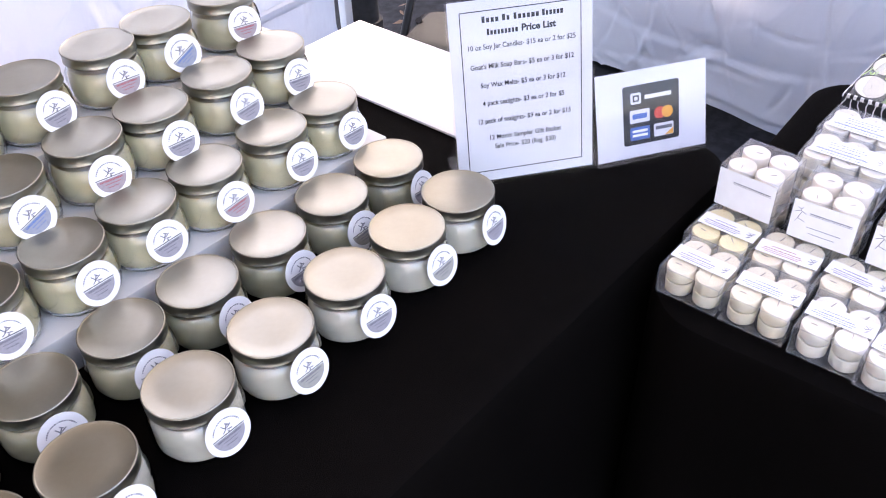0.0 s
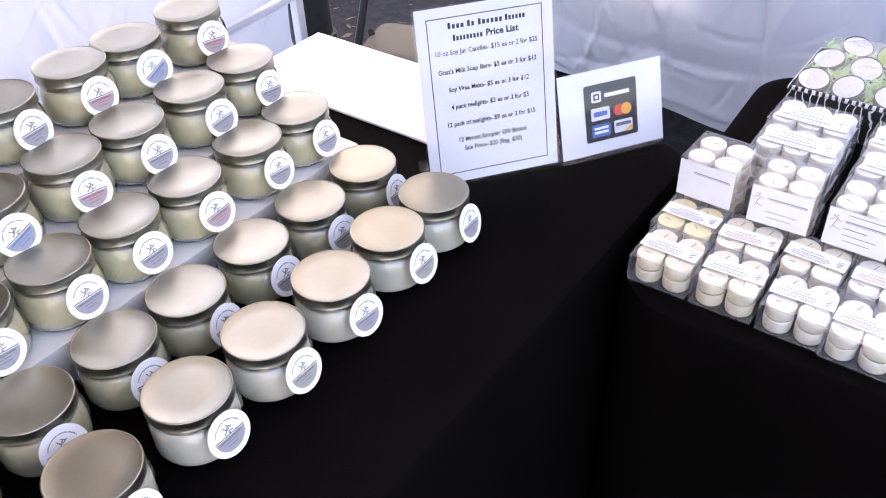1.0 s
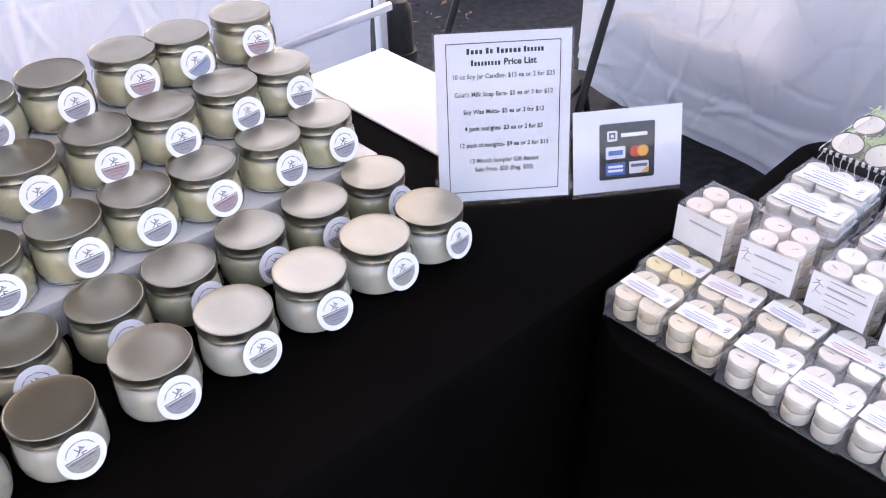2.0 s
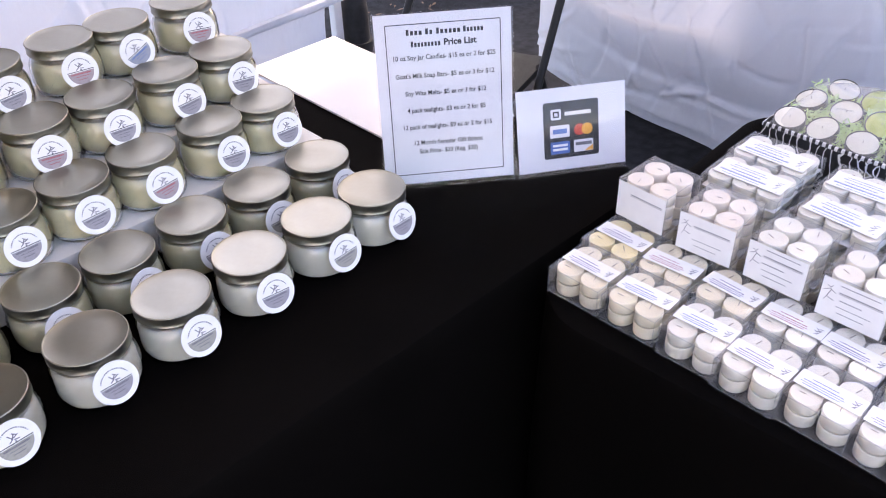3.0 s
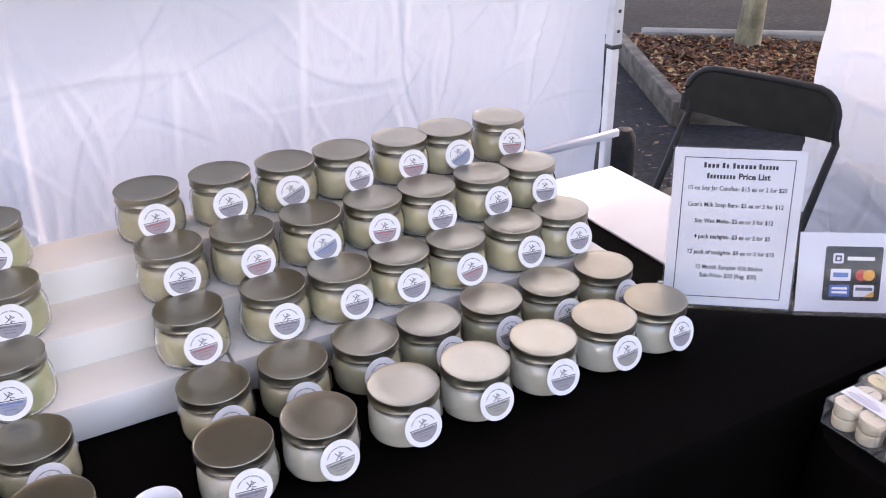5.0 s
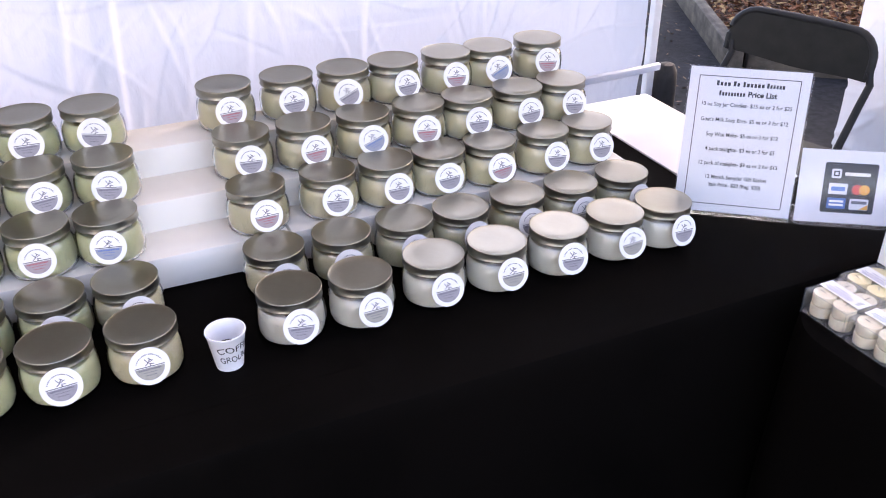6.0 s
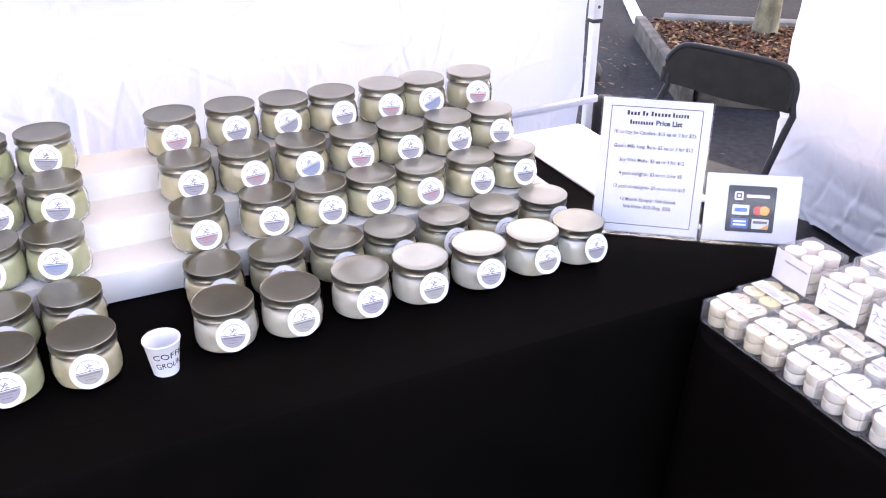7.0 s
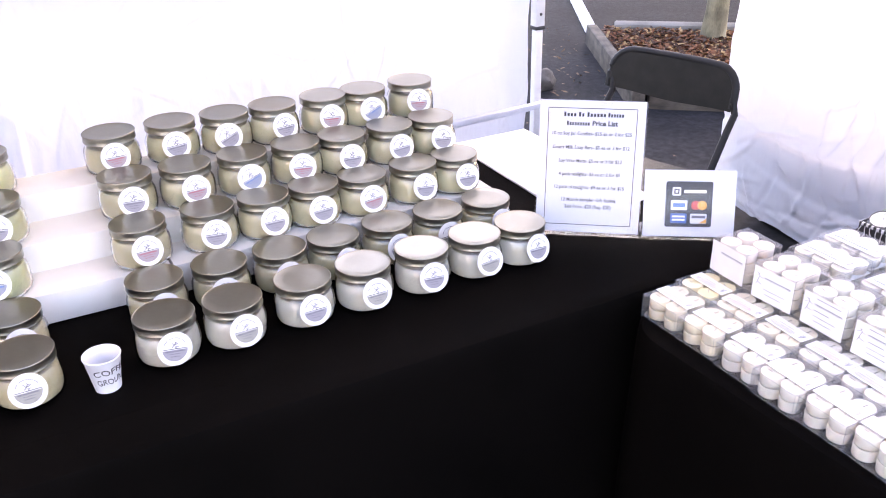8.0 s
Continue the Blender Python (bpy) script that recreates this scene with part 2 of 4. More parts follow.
blotched(M_ASPHALT, 1.7, 0.6, 1.3)
blotched(M_ASPHALT, 26.0, 0.55, 1.5)
blotched(M_BARK, 7.0, 0.6, 1.2)
blotched(M_KERB, 9.0, 0.5, 1.4)


def zebra(name, scale, twist, lo, hi, turn):
    m, t, n, l, b = nodes_of(name)
    tc, mp, w = n.new("ShaderNodeTexCoord"), n.new("ShaderNodeMapping"), n.new("ShaderNodeTexWave")
    mp.inputs["Rotation"].default_value = turn
    w.inputs["Scale"].default_value, w.inputs["Distortion"].default_value, w.inputs["Detail Scale"].default_value = scale, twist, 1.2
    l.new(tc.outputs["Object"], mp.inputs["Vector"])
    l.new(mp.outputs["Vector"], w.inputs["Vector"])
    w.bands_direction = "Y"
    r = n.new("ShaderNodeValToRGB")
    r.color_ramp.elements[0].position, r.color_ramp.elements[1].position = lo, hi
    r.color_ramp.elements[0].color, r.color_ramp.elements[1].color = (0.015, 0.015, 0.015, 1), (0.75, 0.73, 0.70, 1)
    l.new(w.outputs["Fac"], r.inputs["Fac"])
    l.new(r.outputs["Color"], b.inputs["Base Color"])
    b.inputs["Roughness"].default_value = 0.5
    return m


M_ZEBRA = zebra("zebra print card", 22.0, 7.0, 0.91, 0.96, (0.0, 0.0, 0.15))
M_ZEBRA_RIM = zebra("zebra print rim", 28.0, 2.0, 0.45, 0.55, (0.0, 0.0, 0.0))


# ---- mesh helpers ----
def link_mesh(name, bm, material, smooth=True):
    me = bpy.data.meshes.new(name)
    bmesh.ops.recalc_face_normals(bm, faces=bm.faces)
    bm.to_mesh(me)
    bm.free()
    for p in me.polygons:
        p.use_smooth = smooth
    me.materials.append(material)
    if smooth:
        me.set_sharp_from_angle(angle=radians(38))
    return new(name, me)


def part(name, bm, material, parent, label="", m=None, smooth=True):
    ob = link_mesh(name, bm, material, smooth)
    ob.parent = parent
    if m is not None:
        ob.matrix_basis = m
    return tagged(ob, label)


def again(name, src, parent, m):
    """Another part on the same mesh as src."""
    ob = new(name, src.data)
    ob.parent = parent
    ob.matrix_basis = m
    return ob


def thing(name, m, label, category, group="", kind=""):
    ob = new(name)
    ob.empty_display_size = 0.02
    ob.matrix_basis = m
    return tagged(ob, label, category, group, kind)


def lathe(profile, segs=32, caps=True):
    """Turned body round z from (radius, z) pairs."""
    bm = bmesh.new()
    rings = []
    for r, z in profile:
        if r < 1e-6:
            rings.append([bm.verts.new((0, 0, z))])
        else:
            rings.append([bm.verts.new((r * math.cos(2 * math.pi * i / segs), r * math.sin(2 * math.pi * i / segs), z)) for i in range(segs)])
    for a, b in zip(rings, rings[1:]):
        for i in range(segs):
            j = (i + 1) % segs
            if len(a) == 1:
                bm.faces.new((a[0], b[i], b[j]))
            elif len(b) == 1:
                bm.faces.new((a[i], a[j], b[0]))
            else:
                bm.faces.new((a[i], a[j], b[j], b[i]))
    if caps:
        for r in (rings[0], rings[-1]):
            if len(r) > 1:
                bm.faces.new(r)
    return bm


def block(size, at=(0, 0, 0), bevel=0.0, bm=None, segments=2):
    """A box of that size whose centre is at the place given, with rounded edges."""
    bm = bm or bmesh.new()
    made = bmesh.ops.create_cube(bm, size=1.0)["verts"]
    bmesh.ops.scale(bm, vec=size, verts=made)
    bmesh.ops.translate(bm, vec=at, verts=made)
    if bevel:
        edges = list({e for v in made for e in v.link_edges})
        bmesh.ops.bevel(bm, geom=edges, offset=bevel, segments=segments, affect="EDGES", profile=0.5)
    return bm


def plate(outline, z0, z1, bm=None):
    """A flat plate from an outline of (x, y), between two heights."""
    bm = bm or bmesh.new()
    low = [bm.verts.new((x, y, z0)) for x, y in outline]
    top = [bm.verts.new((x, y, z1)) for x, y in outline]
    bm.faces.new(low)
    bm.faces.new(top)
    n = len(outline)
    for i in range(n):
        bm.faces.new((low[i], low[(i + 1) % n], top[(i + 1) % n], top[i]))
    return bm


def bars(rects, depth=0.0002):
    """Thin printed bars on the x-z plane, facing -y: (x, z, width, height) each."""
    bm = bmesh.new()
    for x, z, w, h in rects:
        made = bmesh.ops.create_cube(bm, size=1.0)["verts"]
        bmesh.ops.scale(bm, vec=(w, depth, h), verts=made)
        bmesh.ops.translate(bm, vec=(x, 0, z), verts=made)
    return bm


def tube(points, radius, segs=10, bm=None):
    """A round rod along a line of points."""
    bm = bm or bmesh.new()
    pts = [Vector(p) for p in points]
    rings = []
    up = Vector((0.13, 0.21, 0.97))
    for i, p in enumerate(pts):
        d = (pts[min(i + 1, len(pts) - 1)] - pts[max(i - 1, 0)]).normalized()
        a = d.cross(up)
        if a.length < 1e-3:
            a = d.cross(Vector((1, 0, 0)))
        a.normalize()
        b = d.cross(a)
        r = radius[i] if isinstance(radius, (list, tuple)) else radius
        rings.append([bm.verts.new(p + r * (math.cos(2 * math.pi * k / segs) * a + math.sin(2 * math.pi * k / segs) * b)) for k in range(segs)])
    for a, b in zip(rings, rings[1:]):
        for k in range(segs):
            bm.faces.new((a[k], a[(k + 1) % segs], b[(k + 1) % segs], b[k]))
    bm.faces.new(rings[0])
    bm.faces.new(rings[-1])
    return bm


def writing(body, size, width=0.0, bold=0.0):
    """Letters as a flat mesh on the x-z plane, facing -y, centred; squeezed to the width given."""
    cu = bpy.data.curves.new("letters", "FONT")
    cu.body, cu.size, cu.align_x, cu.align_y, cu.extrude = body, size, "CENTER", "CENTER", 0.00008
    cu.resolution_u = 3
    cu.offset = bold
    tmp = new("letters", cu)
    me = bpy.data.meshes.new_from_object(tmp.evaluated_get(bpy.context.evaluated_depsgraph_get()))
    bm = bmesh.new()
    bm.from_mesh(me)
    bpy.data.objects.remove(tmp)
    bpy.data.curves.remove(cu)
    bpy.data.meshes.remove(me)
    xs = [v.co.x for v in bm.verts]
    k = width / (max(xs) - min(xs)) if width else 1.0
    for v in bm.verts:
        v.co = Vector((v.co.x * k, -v.co.z, v.co.y))
    return bm


# ---- ground and distance ----
def ground():
    bm = bmesh.new()
    xs = [-400, -60, -15, -6, -3] + [i * 0.5 for i in range(-4, 21)] + [12, 16, 25, 60, 400]
    ys = [-400, -60, -15, -6, -3] + [i * 0.5 for i in range(-4, 21)] + [12, 16, 25, 60, 400]
    g = [[bm.verts.new((x, y, 0.006 * noise.noise((x * 0.7, y * 0.7, 0)) if abs(x) < 11 and abs(y) < 11 else 0)) for x in xs] for y in ys]
    for a, b in zip(g, g[1:]):
        for i in range(len(xs) - 1):
            bm.faces.new((a[i], a[i + 1], b[i + 1], b[i]))
    ob = link_mesh("ground", bm, M_ASPHALT)
    tagged(ob, "dark worn asphalt of a parking area", "ground", kind="structure")


ground()
# the planted island beyond the stall: corner, and the ways of its two near sides
ISLE = Vector((2.97, 3.13, 0.0))
ALONG_A = Vector((0.455, 0.890, 0)).normalized()     # the side that runs away
ALONG_B = Vector((0.79, -0.613, 0)).normalized()    # the side that runs to the right
LEN_A, LEN_B = 1.42, 3.2


def kerb(name, a, b, width, height, material, label):
    a, b = Vector(a), Vector(b)
    d = (b - a)
    bm = block((d.length, width, height), (0, 0, height / 2 - 0.03), 0.012)
    for v in bm.verts:
        v.co += Vector((0, 0.004 * noise.noise(v.co * 9), 0.006 * noise.noise(v.co * 5)))
    ob = link_mesh(name, bm, material)
    ob.matrix_basis = Matrix.Translation((a + b) / 2) @ Matrix.Rotation(math.atan2(d.y, d.x), 4, "Z")
    return tagged(ob, label, "kerb", "kerbs of the planted island", "structure")


kerb("kerb", ISLE - ALONG_A * 0.05 + ALONG_B * 0.07, ISLE + ALONG_A * (LEN_A + 0.06) + ALONG_B * 0.07, 0.075, 0.165, M_KERB, "weathered grey kerb along the mulch bed")
kerb("kerb", ISLE + ALONG_B * 0.15 + ALONG_A * 0.07, ISLE + ALONG_B * LEN_B + ALONG_A * 0.07, 0.14, 0.19, M_KERB, "weathered brown kerb before the mulch bed")
kerb("kerb", ISLE + ALONG_A * (LEN_A + 0.02) + ALONG_B * 0.22, ISLE + ALONG_A * (LEN_A + 0.02) + ALONG_B * LEN_B, 0.12, 0.19, M_CONCRETE, "pale concrete kerb behind the mulch bed")


def mulch():
    bm = bmesh.new()
    na, nb = 30, 40
    g = [[bm.verts.new(ISLE + ALONG_A * (0.13 + (LEN_A - 0.09) * i / na) + ALONG_B * (0.13 + (LEN_B - 0.13) * j / nb)) for j in range(nb + 1)] for i in range(na + 1)]
    for row in g:
        for v in row:
            v.co.z = 0.10 + 0.025 * noise.noise(v.co * 2.2) + 0.012 * noise.noise(v.co * 9)
    for a, b in zip(g, g[1:]):
        for j in range(nb):
            bm.faces.new((a[j], a[j + 1], b[j + 1], b[j]))
    ob = link_mesh("mulch_bed", bm, M_MULCH_BED)
    tagged(ob, "bed of reddish brown bark mulch under a tree", "mulch bed", kind="structure")
    rnd = random.Random(4)
    bm = bmesh.new()
    for _ in range(9500):
        s, q = rnd.uniform(0.13, LEN_A), rnd.uniform(0.13, LEN_B) ** 1.0
        p = ISLE + ALONG_A * s + ALONG_B * q
        p.z = 0.108 + 0.025 * noise.noise(Vector((p.x, p.y, 0.1)) * 2.2) + rnd.uniform(0, 0.02)
        L, W = rnd.uniform(0.012, 0.038), rnd.uniform(0.005, 0.013)
        m = Matrix.Translation(p) @ Euler((rnd.uniform(-0.5, 0.5), rnd.uniform(-0.5, 0.5), rnd.uniform(0, 6.3))).to_matrix().to_4x4()
        vs = [bm.verts.new(m @ Vector(c)) for c in ((-L, -W, 0), (L, -W * 0.6, 0.004), (L * 0.9, W, 0), (-L * 0.8, W * 0.8, 0.006))]
        f = bm.faces.new(vs)
        f.material_index = rnd.choices((0, 1, 2), (5, 4, 2))[0]
    me = bpy.data.meshes.new("mulch_chips")
    bm.to_mesh(me)
    bm.free()
    for mm in M_CHIP:
        me.materials.append(mm)
    tagged(new("mulch_chips", me), "loose bark chips and dry leaves on the bed", "mulch", kind="stuff")


mulch()


def fallen_leaves():
    rnd = random.Random(9)
    bm = bmesh.new()
    for _ in range(230):
        if rnd.random() < 0.55:
            p = ISLE - ALONG_B * abs(rnd.gauss(0.05, 0.45)) + ALONG_A * rnd.uniform(-1.2, 1.9)
        else:
            p = Vector((rnd.uniform(1.6, 3.6), rnd.uniform(1.9, 4.6), 0))
        p.z = 0.012
        L = rnd.uniform(0.010, 0.027)
        m = Matrix.Translation(p) @ Euler((rnd.uniform(-0.4, 0.4), rnd.uniform(-0.4, 0.4), rnd.uniform(0, 6.3))).to_matrix().to_4x4()
        vs = [bm.verts.new(m @ Vector(c)) for c in ((-L, 0, 0), (-L * 0.2, -L * 0.4, 0.004), (L, 0, 0.008), (-L * 0.2, L * 0.4, 0.003))]
        bm.faces.new(vs)
    ob = link_mesh("fallen_leaves", bm, M_LEAF_DRY, False)
    tagged(ob, "dry brown leaves scattered on the asphalt", "leaves", kind="stuff")


fallen_leaves()
bm = block((1.6, 0.10, 0.006), (0, 0, 0.008), 0.002)
line = link_mesh("parking_line", bm, M_PAINT_LINE)
line.matrix_basis = Matrix.Translation((4.28, 5.32, 0)) @ Matrix.Rotation(math.atan2(0.90, 0.52), 4, "Z")
tagged(line, "worn white painted parking line", "road marking", kind="structure")


def stone():
    bm = bmesh.new()
    bmesh.ops.create_icosphere(bm, subdivisions=3, radius=1.0)
    for v in bm.verts:
        v.co = Vector((v.co.x * 0.085, v.co.y * 0.07, v.co.z * 0.072)) * (1 + 0.25 * noise.noise(v.co * 1.7))
    ob = link_mesh("stone", bm, M_STONE)
    ob.matrix_basis = pose(2.80, 3.68, 0.045, 0, 0, 30)
    tagged(ob, "rough grey stone lying on the asphalt", "stone")


stone()


def tree(x, y, z, height, girth, reach, count, leaf, label, seed):
    """A young tree: tapered trunk, limbs, and a loose crown of single leaves."""
    t = thing("tree", pose(x, y, z), label, "tree", "trees of the parking area")
    rnd = random.Random(seed)
    n = 13
    pts = [(0.02 * math.sin(i * 0.9), 0.015 * math.cos(i * 0.7), height * i / (n - 1) - 0.05) for i in range(n)]
    part("trunk", tube(pts, [girth * (1 + 0.3 * math.exp(-i) - 0.055 * i) for i in range(n)], 16), M_BARK, t)
    tips = []
    for k in range(11):
        a, h = k * 2.4, height * (0.58 + 0.04 * k)
        r = reach * rnd.uniform(0.7, 1.0)
        e = Vector((math.cos(a) * r, math.sin(a) * r, h + 0.45 * reach))
        limb = [Vector((0, 0, h)), Vector((math.cos(a) * r * 0.4, math.sin(a) * r * 0.4, h + 0.25 * reach)), e]
        tips += [e, (e + limb[1]) / 2, limb[1]]
        part("limb", tube(limb, [girth * 0.36, girth * 0.24, girth * 0.08], 8), M_BARK, t)
    bm = bmesh.new()
    for tip in tips:
        for _ in range(count):
            p = tip + Vector((rnd.gauss(0, 0.30 * reach), rnd.gauss(0, 0.30 * reach), rnd.gauss(0.05, 0.20 * reach)))
            L = rnd.uniform(0.6, 1.2) * leaf
            m = Matrix.Translation(p) @ Euler((rnd.uniform(-1, 1), rnd.uniform(-1, 1), rnd.uniform(0, 6.3))).to_matrix().to_4x4()
            bm.faces.new([bm.verts.new(m @ Vector(c)) for c in ((-L, 0, 0), (0, -L * 0.45, 0.006), (L, 0, 0), (0, L * 0.45, 0.006))])
    part("crown", bm, M_LEAF, t, smooth=False)


tree(4.19, 3.72, 0.08, 3.0, 0.070, 0.95, 75, 0.05, "young tree with pale bark standing in the mulch bed", 3)
# two more trees out of view, added only for their crowns' shadow
tree(6.70, 4.35, 0.0, 3.1, 0.13, 1.75, 210, 0.10, "unseen leafy tree added to shade the asphalt beyond the stall", 8)
tree(9.2, 7.0, 0.0, 4.2, 0.16, 2.6, 330, 0.13, "unseen broad leafy tree added to shade the far asphalt", 15)


# ---- the stall: canopy, walls, legs ----
def cloth_wall(name, a, b, z0, z1, label, folds, seed, drop=0.0, bulge=0.0, sags=(), pleats=(), crease=1.0, nu=320, nv=130):
    """A hanging tent wall from a to b: broad slack, sharp creases, and the straight pleats of its packing (s, z, length, slope, depth, width)."""
    a, b = Vector((*a, 0)), Vector((*b, 0))
    d = b - a
    nrm = Vector((-d.y, d.x, 0)).normalized()
    way = d.normalized()
    q = random.Random(int(seed * 10))
    # broad slack on a coarse net, spread over the fine one
    cu, cv = 96, 48
    coarse = np.zeros((cv + 1, cu + 1))
    for i in range(cv + 1):
        for j in range(cu + 1):
            s, z = d.length * j / cu, z0 + (z1 - z0) * i / cv
            coarse[i, j] = folds * (0.55 * noise.noise((s * 1.3, z * 0.9, seed)) + 0.45 * (1 - abs(noise.noise((s * 2.6 + z * 0.9, z * 1.6 - s * 0.4, seed + 5))) * 2.4) + 0.25 * noise.noise((s * 5 - z * 2.0, z * 4.0, seed + 9)))
    fu, fv = np.linspace(0, cu, nu + 1), np.linspace(0, cv, nv + 1)
    across = np.array([np.interp(fu, np.arange(cu + 1), row) for row in coarse])
    off = np.array([np.interp(fv, np.arange(cv + 1), col) for col in across.T]).T
    S, Z = np.meshgrid(np.linspace(0, d.length, nu + 1), np.linspace(z0, z1, nv + 1))
    for _ in range(int(120 * d.length * (z1 - z0))):
        ls, lz, lh = q.uniform(0, d.length), q.uniform(z0, z1), q.uniform(0.05, 0.26)
        ang = q.gauss(0, 0.55) if q.random() < 0.7 else q.gauss(1.35, 0.35)
        ca, sa, bend = math.cos(ang), math.sin(ang), q.uniform(-2.2, 2.2)
        depth, wid = q.choice((-1, 1, 1)) * crease * q.uniform(0.0010, 0.0038), q.uniform(0.0045, 0.012)
        along, aside = ((S - ls) * sa + (Z - lz) * ca) / lh, (S - ls) * ca - (Z - lz) * sa
        away = (aside - bend * (along * lh) ** 2) / wid
        off += depth * np.clip(1 - along ** 2, 0, None) * np.where(away > 0, np.clip(1 - away, 0, None), np.clip(1 + away / 3.2, 0, None))
    for ps, pz, plen, slope, depth, wid in pleats:
        along, away = (Z - pz) / plen, (S - ps - slope * (Z - pz)) / wid
        off += depth * (np.abs(along) < 1) * np.where(away > 0, np.clip(1 - away, 0, None), np.clip(1 + away / 5.0, 0, None))
    for ss, sz, curve, span, amp, wid in sags:
        away = (Z - sz - curve * (S - ss) ** 2) / wid
        off += amp * np.clip(1 - ((S - ss) / span) ** 2, 0, None) * np.where(away < 0, np.clip(1 + away, 0, None), np.clip(1 - away / 2.5, 0, None))
    hem_n = np.array([noise.noise((s * 4, 0, seed)) for s in np.linspace(0, d.length, nu + 1)])
    side_n = np.array([noise.noise((z * 6, 3, seed)) for z in np.linspace(z0, z1, nv + 1)])
    W, U = (Z - z0) / (z1 - z0), S / d.length
    hem = (-np.minimum(0.15, drop * S) + 0.012 * hem_n[None, :]) * (1 - W)
    edge = 0.012 * side_n[:, None] * (1 - 2 * U) + np.clip(1 - S / 0.5, 0, None) * (0.05 * np.clip(1 - (Z - z0) / 0.045, 0, None) ** 2 - bulge * np.exp(-((Z - z0 - 0.17) / 0.13) ** 2))
    co = np.stack((a.x + way.x * (S + edge) + nrm.x * off, a.y + way.y * (S + edge) + nrm.y * off, Z + hem), axis=-1).reshape(-1, 3)
    k = (np.arange(nv)[:, None] * (nu + 1) + np.arange(nu)[None, :]).reshape(-1)
    faces = np.stack((k, k + 1, k + nu + 2, k + nu + 1), axis=-1)
    me = bpy.data.meshes.new(name)
    me.from_pydata(co.tolist(), [], faces.tolist())
    for p in me.polygons:
        p.use_smooth = True
    me.materials.append(M_TENT)
    return tagged(new(name, me), label, "tent wall", kind="structure")


WALL_Y, POLE = 1.70, (1.43, 1.735)
cloth_wall("wall_north", (-1.75, WALL_Y), (1.375, WALL_Y), 0.10, 1.30, "creased white tent wall behind the display", 0.009, 2.0,
                    pleats=((1.652, 0.95, 0.45, 0.045, 0.009, 0.010), (2.25, 0.95, 0.5, 0.07, 0.005, 0.012), (0.95, 0.95, 0.5, -0.03, 0.006, 0.012)),
                    sags=((1.80, 1.045, -0.2, 0.22, 0.007, 0.012), (2.3, 0.92, 0.1, 0.3, -0.004, 0.010), (2.8, 1.10, 0.15, 0.3, 0.004, 0.010)), crease=1.2, nu=620, nv=240)
cloth_wall("wall_east", (2.22, 1.675), (2.22, -1.6), 0.20, 2.22, "white tent side wall hanging clear of the ground", 0.020, 7.0, 0.075, 0.0,
                    ((0.75, 0.84, -0.35, 0.75, -0.022, 0.030), (0.35, 0.52, 0.45, 0.40, -0.018, 0.026), (1.35, 0.92, 0.22, 0.8, 0.020, 0.034), (0.55, 0.36, 0.30, 0.5, 0.014, 0.022), (1.0, 1.15, -0.20, 0.9, -0.024, 0.04), (0.6, 0.235, -0.02, 0.7, -0.008, 0.016), (0.22, 0.70, 0.9, 0.22, 0.016, 0.022)), crease=3.0, nu=420, nv=250)
# never in view; added to cut the sky light on the left jars
cloth_wall("shade_wall_west", (-1.75, -1.60), (-1.75, 1.66), 0.10, 2.22, "unseen white tent wall added to dim the left jars", 0.02, 15.0, nu=60, nv=80)


# added panel, kept dark so the left lids have something dim to reflect
cloth_wall("lid_reflection_panel", (-1.75, WALL_Y + 0.06), (0.66, WALL_Y + 0.06), 1.24, 2.24, "dark panel added above the white wall to dim the lids' reflections", 0.03, 4.0, nu=60, nv=24).data.materials[0] = M_DARK_PANEL


def hem_strap():
    bm = bmesh.new()
    n = 120
    rows = []
    for j in range(n + 1):
        u = j / n
        x = -1.7 + 3.115 * u
        z = 0.628 + 0.042 * u ** 3
        y = WALL_Y - 0.034 - 0.003 * math.sin(u * 40)
        rows.append([bm.verts.new((x, y + dy, z + dz + 0.0015 * noise.noise((x * 9, dz * 50, 1)))) for dy, dz in ((0.010, 0.008), (0.001, 0.010), (-0.001, 0.012), (-0.002, 0.020), (-0.001, 0.028), (0.001, 0.030), (0.010, 0.032))])
    for p, q in zip(rows, rows[1:]):
        for i in range(len(p) - 1):
            bm.faces.new((p[i], p[i + 1], q[i + 1], q[i]))
    ob = link_mesh("hem_strap", bm, M_TENT)
    tagged(ob, "white strap along the tent wall, tied to the leg", "strap", kind="structure")


hem_strap()
# unseen cloth added beyond the side wall, to keep sun off it
cloth_wall("shade_wall_outer", (3.20, 1.28), (3.20, -1.6), 0.10, 2.10, "unseen cloth wall added to shade the side wall", 0.03, 11.0, nu=60, nv=40)


def tent_leg(x, y):
    t = thing("tent_leg", pose(x, y, 0), "white square steel tent leg standing on the asphalt", "tent leg", "legs of the tent")
    low = part("lower_tube", block((0.026, 0.026, 0.95), (0, 0, 0.477), 0.003), M_POLE, t)
    up = part("upper_tube", block((0.034, 0.034, 1.32), (0, 0, 1.58), 0.004), M_POLE, t)
    part("collar", block((0.037, 0.037, 0.012), (0, 0, 0.922), 0.002), M_BOLT, t)
    part("bolt", tube([(0, -0.0185, 0.965), (0, -0.016, 0.965)], 0.005), M_BOLT, t)
    part("bolt", tube([(0, -0.0185, 1.02), (0, -0.016, 1.02)], 0.005), M_BOLT, t)
    part("foot_plate", block((0.09, 0.09, 0.006), (0, 0, 0.004), 0.002), M_POLE, t)
    return t


leg = tent_leg(*POLE)
for p in ((-1.70, 1.735), (-1.70, 0.44), (2.27, 0.44)):
    copy_thing(leg, pose(*p, 0))


